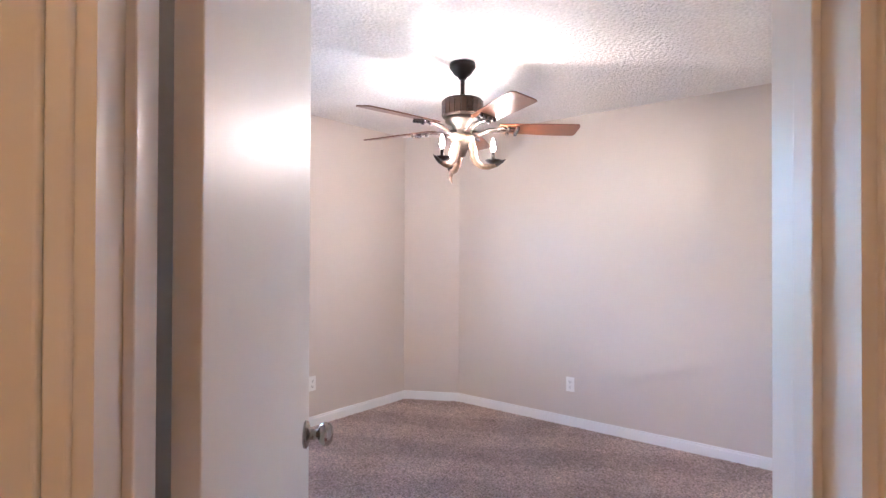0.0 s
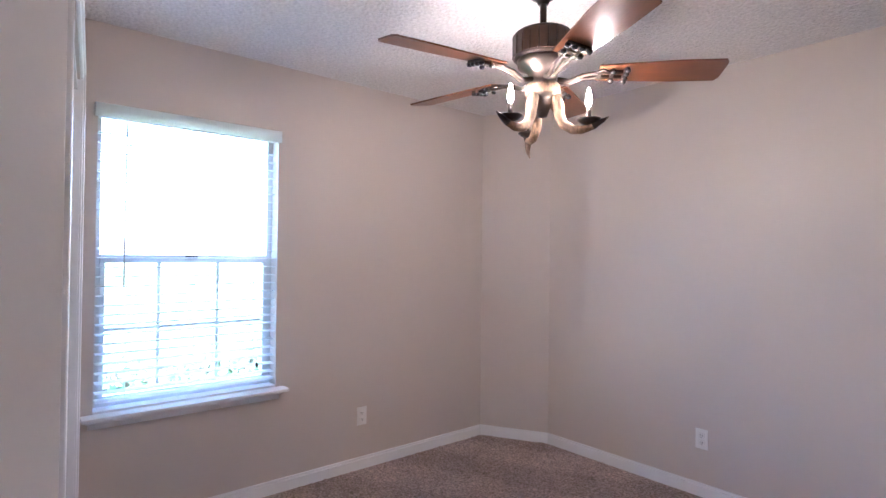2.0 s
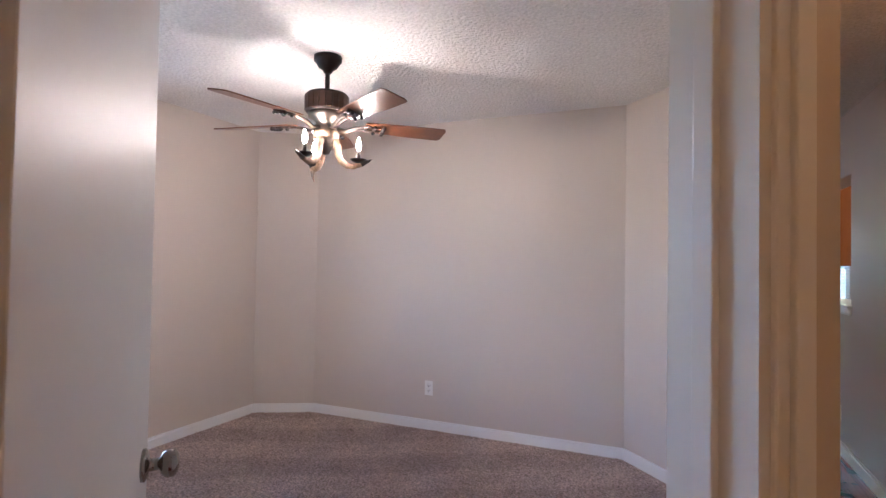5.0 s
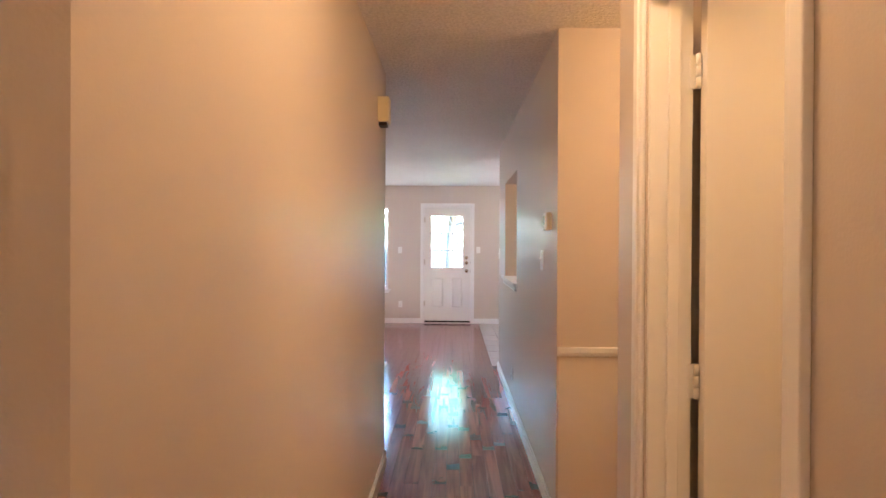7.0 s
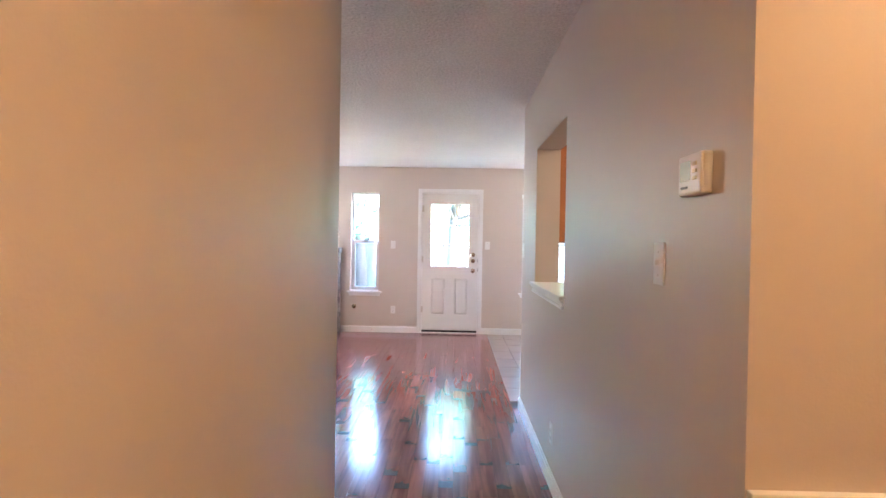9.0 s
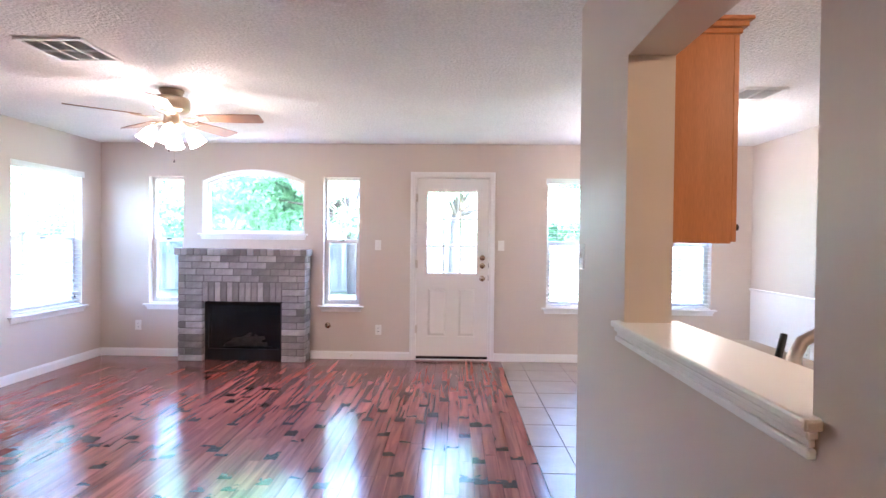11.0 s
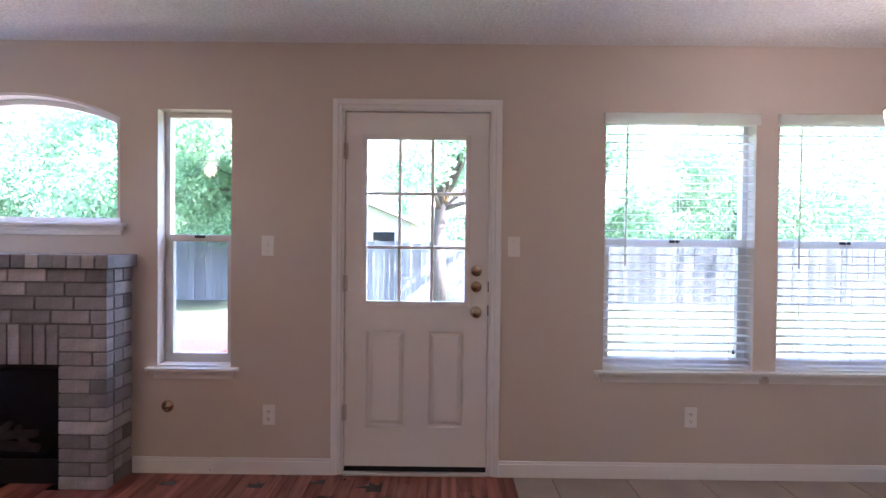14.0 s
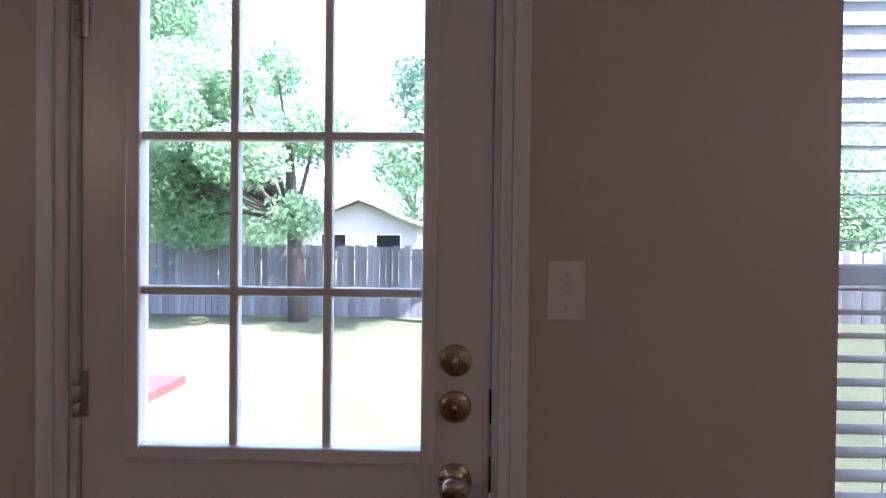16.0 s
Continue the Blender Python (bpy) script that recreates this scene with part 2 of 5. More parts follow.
def tube(bm, points, radii, seg=10):
    """A round tube along points; radii is one number or one for each point."""
    pts = [Vector(p) for p in points]
    if not isinstance(radii, (list, tuple)):
        radii = [radii] * len(pts)
    rings = []
    side = None
    for i, p in enumerate(pts):
        d = (pts[min(i + 1, len(pts) - 1)] - pts[max(i - 1, 0)]).normalized()
        if side is None:
            side = d.orthogonal().normalized()
        side = (side - d * side.dot(d)).normalized()
        up = d.cross(side)
        rings.append([bm.verts.new(p + radii[i] * (math.cos(2 * math.pi * k / seg) * side + math.sin(2 * math.pi * k / seg) * up)) for k in range(seg)])
    fs = []
    for a, b in zip(rings, rings[1:]):
        for k in range(seg):
            f = bm.faces.new((a[k], a[(k + 1) % seg], b[(k + 1) % seg], b[k]))
            f.smooth = True
            fs.append(f)
    fs.append(bm.faces.new(rings[0][::-1]))
    fs.append(bm.faces.new(rings[-1]))
    bmesh.ops.recalc_face_normals(bm, faces=fs)
    return bm


def turned(bm, m):
    bm.transform(m)
    return bm


def made_mesh(name, bm, mat):
    me = bpy.data.meshes.new(name)
    bm.to_mesh(me)
    bm.free()
    me.materials.append(mat)
    return me


def part(name, bm, mat, parent=None, label=""):
    o = new(name, made_mesh(name, bm, mat))
    o.parent = parent
    if label:
        o["label"] = label
    return o


def thing(name, place, label, category, group="", kind="", turn=0.0):
    o = new(name)
    o.matrix_world = pose(*place, 0, 0, turn)
    o.empty_display_size = 0.05
    return tagged(o, label, category, group, kind)


def structure(name, bm, mat, label, category):
    return tagged(part(name, bm, mat), label, category, kind="structure")


# ---------------------------------------------------------------- structure
CZ = 2.44
BACK = 9.70


def wall_x(bm, x0, x1, y0, y1, openings):
    """A wall along x with openings (a, b, low, high)."""
    at = x0
    for a, b, lo, hi in sorted(openings):
        box(bm, at, a, y0, y1, -0.3, CZ)
        if lo > -0.3:
            box(bm, a, b, y0, y1, -0.3, lo)
        if hi < CZ:
            box(bm, a, b, y0, y1, hi, CZ)
        at = b
    box(bm, at, x1, y0, y1, -0.3, CZ)
    return bm


def wall_y(bm, y0, y1, x0, x1, openings):
    at = y0
    for a, b, lo, hi in sorted(openings):
        box(bm, x0, x1, at, a, -0.3, CZ)
        if lo > -0.3:
            box(bm, x0, x1, a, b, -0.3, lo)
        if hi < CZ:
            box(bm, x0, x1, a, b, hi, CZ)
        at = b
    box(bm, x0, x1, at, y1, -0.3, CZ)
    return bm


ARCH = (-2.37, -1.22, 1.42, 2.005, 2.135)  # left, right, low, spring, crown


def arch_z(x):
    a, b, lo, sp, cr = ARCH
    half, rise = (b - a) / 2, cr - sp
    r = (half * half + rise * rise) / (2 * rise)
    return cr - r + math.sqrt(max(r * r - (x - (a + b) / 2) ** 2, 0))


north = bmesh.new()
wall_x(north, -3.71, 3.95, BACK, BACK + 0.15, [(-3.0, -2.6, 0.61, 2.06), (ARCH[0], ARCH[1], ARCH[2], CZ), (-0.995, -0.578, 0.61, 2.06), (0.05, 0.893, 0.0, 2.075), (1.53, 2.375, 0.62, 2.05), (2.505, 3.36, 0.62, 2.05)])
for i in range(28):
    xa, xb = (ARCH[0] + (ARCH[1] - ARCH[0]) * k / 28 for k in (i, i + 1))
    vs = [north.verts.new((x, y, z)) for y in (BACK, BACK + 0.15) for x, z in ((xa, arch_z(xa)), (xb, arch_z(xb)), (xb, CZ), (xa, CZ))]
    for q in ((0, 1, 2, 3), (7, 6, 5, 4), (0, 4, 5, 1)):
        north.faces.new([vs[k] for k in q])
structure("wall_north", north, WALL, "greige painted back wall with door and windows", "wall")
structure("wall_west", wall_y(bmesh.new(), 3.9, BACK, -3.71, -3.56, [(8.46, 9.39, 0.62, 2.05)]), WALL, "greige painted living room side wall", "wall")
structure("wall_bedroom_north", prism(boxes((-3.56, -0.335, 3.90, 4.02, -0.3, CZ)), [(-3.35, 3.65), (-2.90, 3.899), (-3.35, 3.899)], -0.3, CZ), WALL, "greige painted wall with a cut corner", "wall")
structure("wall_bedroom_west", wall_y(bmesh.new(), 0.2, 3.9, -3.50, -3.35, [(1.156, 2.03, 0.62, 2.05)]), WALL, "greige painted bedroom window wall", "wall")
hall_left = boxes((0.035, 0.155, 0.831, 3.50, -0.3, CZ))
prism(hall_left, [(0.155, 3.50), (0.155, 3.53), (-0.335, 4.02), (-0.335, 3.90), (0.035, 3.50)], -0.3, CZ)
prism(hall_left, [(0.155, 0.831), (0.155, 0.781), (0.066, 0.692), (-0.019, 0.777), (0.035, 0.831)], -0.3, CZ)
prism(hall_left, [(0.066, 0.692), (-0.473, 0.153), (-0.558, 0.238), (-0.019, 0.777)], 2.05, CZ)
prism(hall_left, [(-0.473, 0.153), (-0.558, 0.238), (-0.86, -0.064), (-0.62, 0.006)], -0.3, CZ)
box(hall_left, -0.74, -0.62, -2.1, 0.006, -0.3, CZ)
structure("wall_hall_left", hall_left, WALL, "beige painted hallway wall with a diagonal doorway", "wall")
structure("wall_bedroom_south", boxes((-1.37, -0.76, -0.12, 0.0, -0.3, CZ), (-1.37, -1.25, 0.0, 0.80, -0.3, CZ), (-3.35, -1.37, 0.2, 0.3, -0.3, CZ)), WALL, "greige painted wall behind the bedroom door", "wall")
CLOSET = pose(-1.25, 0.842, 0, 0, 0, math.degrees(math.atan2(0.253, -2.11)))
structure("wall_closet", turned(boxes((0.0, 0.22, 0, 0.10, -0.3, CZ), (0.22, 1.70, 0, 0.10, 2.04, CZ), (1.70, 2.115, 0, 0.10, -0.3, CZ)), CLOSET), WALL, "greige painted closet wall", "wall")
hall_right = wall_y(bmesh.new(), -2.1, 1.878, 1.10, 1.22, [(1.03, 1.64, 0.0, 2.05)])
structure("wall_hall_right", hall_right, WALL, "beige painted hallway wall with a doorway", "wall")
structure("wall_kitchen", wall_y(bmesh.new(), 2.82, 6.178, 1.09, 1.25, [(4.52, 5.49, 1.057, 1.99)]), WALL, "grey painted wall with a pass-through opening", "wall")
structure("wall_side_hall", boxes((1.25, 3.8, 2.82, 2.94, -0.3, CZ), (1.22, 2.9, 1.758, 1.878, -0.3, CZ), (2.9, 3.02, -0.3, 2.82, -0.3, CZ), (1.22, 2.9, -0.3, -0.18, -0.3, CZ)), WALL, "warm beige painted side walls", "wall")
structure("wall_east", wall_y(bmesh.new(), 2.82, BACK, 3.80, 3.95, []), WALL, "greige painted dining room wall", "wall")
structure("wall_south", boxes((-0.74, 1.22, -2.22, -2.1, -0.3, CZ)), WALL, "beige painted end wall of the hallway", "wall")
structure("ceiling", boxes((-3.75, 4.0, -2.3, 9.9, CZ, CZ + 0.12)), CEIL, "white textured ceiling", "ceiling")
floor_wood = structure("floor_wood", boxes((-3.56, 1.03, 3.9, BACK, -0.3, -0.012), (-0.62, 1.09, -2.1, 3.9, -0.3, -0.012), (1.09, 2.9, 1.878, 2.82, -0.3, -0.012)), BLACK, "glossy reddish brown plank floor", "floor")
floor_tile = structure("floor_tile", boxes((1.03, 3.80, 6.178, BACK, -0.3, -0.008), (1.25, 3.80, 2.94, 6.178, -0.3, -0.008)), GROUT, "beige square tile floor", "floor")
floor_bath = structure("floor_bath", boxes((1.12, 2.9, -0.18, 1.758, -0.3, -0.004)), TILE, "beige floor of a side room", "floor")
carpet = prism(bmesh.new(), [(-3.35, 0.3), (-1.25, 0.0), (-0.8, 0.0), (-0.53, 0.21), (0.01, 0.75), (0.035, 0.8), (0.035, 3.5), (-0.335, 3.9), (-2.9, 3.9), (-3.35, 3.65)], -0.3, 0.014)
floor_carpet = structure("floor_carpet", carpet, CARPET, "brown cut pile carpet with vacuum tracks", "carpet")

# ---------------------------------------------------------------- trim and doors
def baseboard(name, specs):
    """Runs of (x0, x1, y0, y1) on the floor, with a thinner upper lip."""
    bm = bmesh.new()
    for x0, x1, y0, y1, nx, ny in specs:
        box(bm, x0, x1, y0, y1, 0.0, 0.074)
        box(bm, x0 + (0.006 if nx < 0 else 0), x1 - (0.006 if nx > 0 else 0), y0 + (0.006 if ny < 0 else 0), y1 - (0.006 if ny > 0 else 0), 0.074, 0.09, bevel=0.002)
    return structure(name, bm, TRIM, "white painted baseboard", "baseboard")


baseboard("baseboard_living", [(-3.56, -2.54, 9.685, 9.70, 0, -1), (-1.13, 0.0, 9.685, 9.70, 0, -1), (0.943, 3.79, 9.685, 9.70, 0, -1), (-3.56, -3.545, 4.035, 9.685, 1, 0), (-3.545, -0.34, 4.02, 4.035, 0, 1)])
baseboard("baseboard_hall", [(1.075, 1.09, 2.80, 6.19, -1, 0), (1.09, 1.25, 6.178, 6.193, 0, 1), (1.09, 2.88, 2.805, 2.82, 0, -1), (0.155, 0.17, 0.80, 3.52, 1, 0), (1.085, 1.10, -2.05, 0.97, -1, 0)])
baseboard("baseboard_bedroom", [(-3.35, -3.335, 1.10, 3.65, 1, 0), (-2.90, -0.34, 3.885, 3.90, 0, -1)])
cham = bmesh.new()
L0 = math.hypot(0.45, 0.25)
box(cham, 0.0, L0, -0.015, 0.0, 0.0, 0.09)
turned(cham, pose(-3.35, 3.65, 0, 0, 0, math.degrees(math.atan2(0.249, 0.45))))
b2 = boxes((0.0, 0.53, -0.015, 0.0, 0.0, 0.09))
turned(b2, pose(-0.335, 3.90, 0, 0, 0, math.degrees(math.atan2(-0.40, 0.37))))
structure("baseboard_corner", cham, TRIM, "white painted baseboard across the cut corner", "baseboard")
structure("baseboard_corner_east", b2, TRIM, "white painted baseboard across the cut corner", "baseboard")
b3 = boxes((0.0, 0.69, -0.015, 0.0, 0.0, 0.09))
turned(b3, pose(-0.335, 4.02, 0, 0, 0, -45) @ pose(0.69, 0, 0, 0, 0, 180))
structure("baseboard_diagonal", b3, TRIM, "white painted baseboard on the diagonal wall", "baseboard")


def casing(bm, w, h, cw=0.06, side=-1, thick=0.018):
    """A stepped door casing round an opening of w by h, in the plane y = 0, proud on the given side."""
    for t, a, b in ((thick, 0.028, cw), (thick * 0.62, 0.006, 0.028)):
        y0, y1 = sorted((0.0, side * t))
        box(bm, -b, -a, y0, y1, 0, h + b, bevel=0.003)
        box(bm, w + a, w + b, y0, y1, 0, h + b, bevel=0.003)
        box(bm, -a, w + a, y0, y1, h + a, h + b, bevel=0.003)
    return bm


def jamb(bm, w, h, d, stop):
    """Boards lining the opening, with a stop."""
    for x0, x1 in ((-0.006, 0.012), (w - 0.012, w + 0.006)):
        box(bm, x0, x1, -0.004, d + 0.004, 0, h)
    box(bm, 0.012, w - 0.012, -0.004, d + 0.004, h - 0.012, h + 0.006)
    box(bm, 0.012, 0.024, stop, stop + 0.03, 0, h - 0.012, bevel=0.002)
    box(bm, w - 0.024, w - 0.012, stop, stop + 0.03, 0, h - 0.012, bevel=0.002)
    box(bm, 0.024, w - 0.024, stop, stop + 0.03, h - 0.024, h - 0.014)
    return bm


def knob(bm, m):
    """A round door knob with rose, its axis along local y."""
    k = bmesh.new()
    lathe(k, [(0.0, 0.0), (0.033, 0.0), (0.033, 0.006), (0.026, 0.010), (0.013, 0.013), (0.012, 0.032), (0.024, 0.038), (0.029, 0.048), (0.027, 0.060), (0.018, 0.067), (0.0, 0.069)], seg=28)
    k.transform(m @ pose(0, 0, 0, 90, 0, 0))
    me = bpy.data.meshes.new("tmp")
    k.to_mesh(me)
    k.free()
    bm.from_mesh(me)
    bpy.data.meshes.remove(me)
    return bm


def hinge(z, m, mat, parent):
    bm = bmesh.new()
    for i in range(3):
        tube(bm, [(0, 0, z - 0.045 + 0.031 * i), (0, 0, z - 0.016 + 0.031 * i)], 0.007, 10)
    box(bm, -0.02, 0.02, 0.004, 0.007, z - 0.045, z + 0.045)
    return part("hinge", turned(bm, m), mat, parent)


# bedroom doorway on the diagonal wall, and its open door
DOORWAY = pose(-0.473, 0.153, 0, 0, 0, 45)
trim = casing(bmesh.new(), 0.762, 2.05, side=-1)
jamb(trim, 0.762, 2.05, 0.12, 0.045)
back = casing(bmesh.new(), 0.762, 2.05, side=1)
back.transform(pose(0, 0.12, 0))
structure("door_1", turned(trim, DOORWAY), TRIM, "white painted casing and jamb of the bedroom doorway", "door frame")
structure("trim_doorway", turned(back, DOORWAY), TRIM, "white painted casing on the bedroom side", "trim")
slab = thing("bedroom_door", (-0.562, 0.266, 0), "off-white flush interior door standing open with a chrome knob", "door", turn=133.7)
part("door_slab", boxes((0.004, 0.762, -0.037, -0.002, 0.015, 2.035), bevel=0.002), SLABP, slab)
part("knob", knob(bmesh.new(), pose(0.70, -0.037, 0.915)), CHROME, slab, "polished chrome round knob")
part("knob", knob(bmesh.new(), pose(0.70, -0.002, 0.915, 0, 0, 180)), CHROME, slab, "polished chrome round knob")
part("latch_plate", boxes((0.7605, 0.7635, -0.031, -0.008, 0.885, 0.945)), NICKEL, slab)
for z in (0.25, 1.02, 1.80):
    hinge(z, pose(-0.004, 0.002, 0), PLATE, slab)

# doorway on the hall's other side, with its door open inwards
side_trim = casing(bmesh.new(), 0.61, 2.05, side=1)
jamb(side_trim, 0.61, 2.05, -0.12, -0.08)
side_trim.transform(pose(1.10, 1.03, 0, 0, 0, 90))
structure("door_2", side_trim, TRIM, "white painted casing and jamb of the hall doorway", "door frame")
slab2 = thing("hall_door", (1.232, 1.632, 0), "off-white flush interior door standing open into the side room", "door")
part("door_slab", boxes((0.004, 0.60, -0.04, -0.005, 0.015, 2.035), bevel=0.002), SLABP, slab2)
part("knob", knob(bmesh.new(), pose(0.54, -0.04, 0.915)), CHROME, slab2)
for z in (0.25, 1.02, 1.84):
    hinge(z, pose(-0.004, -0.012, 0), PLATE, slab2)

# closet with sliding doors
closet_trim = casing(bmesh.new(), 1.48, 2.04, side=-1)
box(closet_trim, -0.004, 0.012, -0.003, 0.103, 0.0, 2.04)
box(closet_trim, 1.468, 1.484, -0.003, 0.103, 0.0, 2.04)
structure("trim_closet", turned(closet_trim, CLOSET @ pose(0.22, 0.0, 0)), TRIM, "white painted closet casing", "trim")
closet_doors = thing("closet_doors", (0, 0, 0), "glossy white sliding closet doors, closed", "closet door")
for x0, y0 in ((0.235, 0.004), (0.95, 0.038)):
    part("door_panel", turned(boxes((x0, x0 + 0.745, y0, y0 + 0.03, 0.02, 2.0), bevel=0.003), CLOSET), GLOSSP, closet_doors)
part("track", turned(boxes((0.225, 1.695, 0.01, 0.095, 2.0, 2.035)), CLOSET), ALU, closet_doors, "aluminium door track")

# back door
BRASSY = material("aged_brass", (0.45, 0.36, 0.26), rough=0.25, metal=1.0, vary=0.1)
door = thing("back_door", (0, 9.70, 0), "white panelled back door with nine glass panes, closed", "door")
bd = bmesh.new()
Y0, Y1 = 0.012, 0.056
for spec in ((0.067, 0.175, Y0, Y1, 0.045, 2.055), (0.757, 0.876, Y0, Y1, 0.045, 2.055), (0.175, 0.757, Y0, Y1, 1.91, 2.055), (0.175, 0.757, Y0, Y1, 0.82, 0.98), (0.175, 0.757, Y0, Y1, 0.045, 0.27), (0.412, 0.538, Y0, Y1, 0.27, 0.82), (0.175, 0.19, Y0, Y1, 0.27, 0.82), (0.742, 0.757, Y0, Y1, 0.27, 0.82)):
    box(bd, *spec)
part("slab", bd, DOORP, door)
for a, b in ((0.19, 0.412), (0.538, 0.742)):
    pn = boxes((a, b, Y0 + 0.017, Y1, 0.27, 0.82))
    vs = [pn.verts.new((x, y, z)) for y, q in ((Y0 + 0.0168, 0.012), (Y0 + 0.001, 0.034)) for x, z in ((a + q, 0.27 + q), (b - q, 0.27 + q), (b - q, 0.82 - q), (a + q, 0.82 - q))]
    for k in range(4):
        pn.faces.new((vs[k], vs[(k + 1) % 4], vs[4 + (k + 1) % 4], vs[4 + k]))
    pn.faces.new(vs[4:])
    bmesh.ops.recalc_face_normals(pn, faces=pn.faces[:])
    part("door_panel", pn, DOORP, door)
lf = bmesh.new()
GX0, GX1, GZ0, GZ1 = 0.189, 0.744, 0.99, 1.902
for spec in ((0.159, GX0, 0.0, 0.03, 0.962, 1.93), (GX1, 0.773, 0.0, 0.03, 0.962, 1.93), (GX0, GX1, 0.0, 0.03, 0.962, GZ0), (GX0, GX1, 0.0, 0.03, GZ1, 1.93)):
    box(lf, *spec, bevel=0.004)
lite = part("window_frame", lf, DOORP, door)
for k in (1, 2):
    xm = GX0 + (GX1 - GX0) * k / 3
    part("muntin", boxes((xm - 0.009, xm + 0.009, 0.006, 0.028, GZ0, GZ1), bevel=0.004), DOORP, lite)
    zm = GZ0 + (GZ1 - GZ0) * k / 3
    part("muntin", boxes((GX0, GX1, 0.0055, 0.0285, zm - 0.009, zm + 0.009), bevel=0.004), DOORP, lite)
for i in range(3):
    for k in range(3):
        w, h = (GX1 - GX0) / 3, (GZ1 - GZ0) / 3
        p = part("pane", boxes((GX0 + i * w + 0.001, GX0 + (i + 1) * w - 0.001, 0.030, 0.034, GZ0 + k * h + 0.001, GZ0 + (k + 1) * h - 0.001)), GLASS, lite)
        p.visible_shadow = False
part("knob", knob(bmesh.new(), pose(0.811, Y0, 0.931)), BRASSY, door, "brassy nickel round knob")
for z, lever in ((1.165, True), (1.075, False)):
    bm = lathe(bmesh.new(), [(0, 0), (0.031, 0), (0.031, 0.008), (0.024, 0.013), (0.0, 0.014)], seg=28)
    bm.transform(pose(0.811, Y0, z, 90, 0, 0))
    if lever:
        tube(bm, [(0.811, Y0 - 0.014, z - 0.016), (0.811, Y0 - 0.026, z), (0.813, Y0 - 0.016, z + 0.018)], [0.005, 0.007, 0.004], 8)
    else:
        tube(bm, [(0.811, Y0 - 0.014, z - 0.004), (0.809, Y0 - 0.016, z + 0.006)], [0.008, 0.004], 8)
    part("deadbolt", bm, BRASSY, door)
for z in (0.351, 1.087, 1.836):
    hinge(z, pose(0.061, 0.004, 0), NICKEL, door)
for z in (1.075, 0.94):
    part("strike_plate", boxes((0.8775, 0.8815, 0.004, 0.03, z - 0.03, z + 0.03)), BRONZE, door)
# black strip put in for the dark gap below the slab
part("sweep", boxes((0.067, 0.876, 0.016, 0.05, 0.0145, 0.0455)), BLACK, door, "black strip filling the dark gap under the door")
dt = casing(bmesh.new(), 0.833, 2.066, side=-1)
dt.transform(pose(0.055, 9.70, 0))
box(dt, 0.046, 0.062, 9.702, 9.85, 0, 2.075)
box(dt, 0.881, 0.897, 9.702, 9.85, 0, 2.075)
box(dt, 0.062, 0.881, 9.702, 9.85, 2.062, 2.078)
for spec in ((0.062, 0.078, 9.759, 9.79, 0.014, 2.062), (0.865, 0.881, 9.759, 9.79, 0.014, 2.062), (0.078, 0.865, 9.759, 9.79, 2.046, 2.062)):
    box(dt, *spec)
structure("door_3", dt, TRIM, "white painted casing of the back door", "door frame")
structure("trim_threshold", boxes((0.062, 0.881, 9.68, 9.86, 0.0, 0.014), bevel=0.004), ALU, "worn aluminium threshold", "threshold")


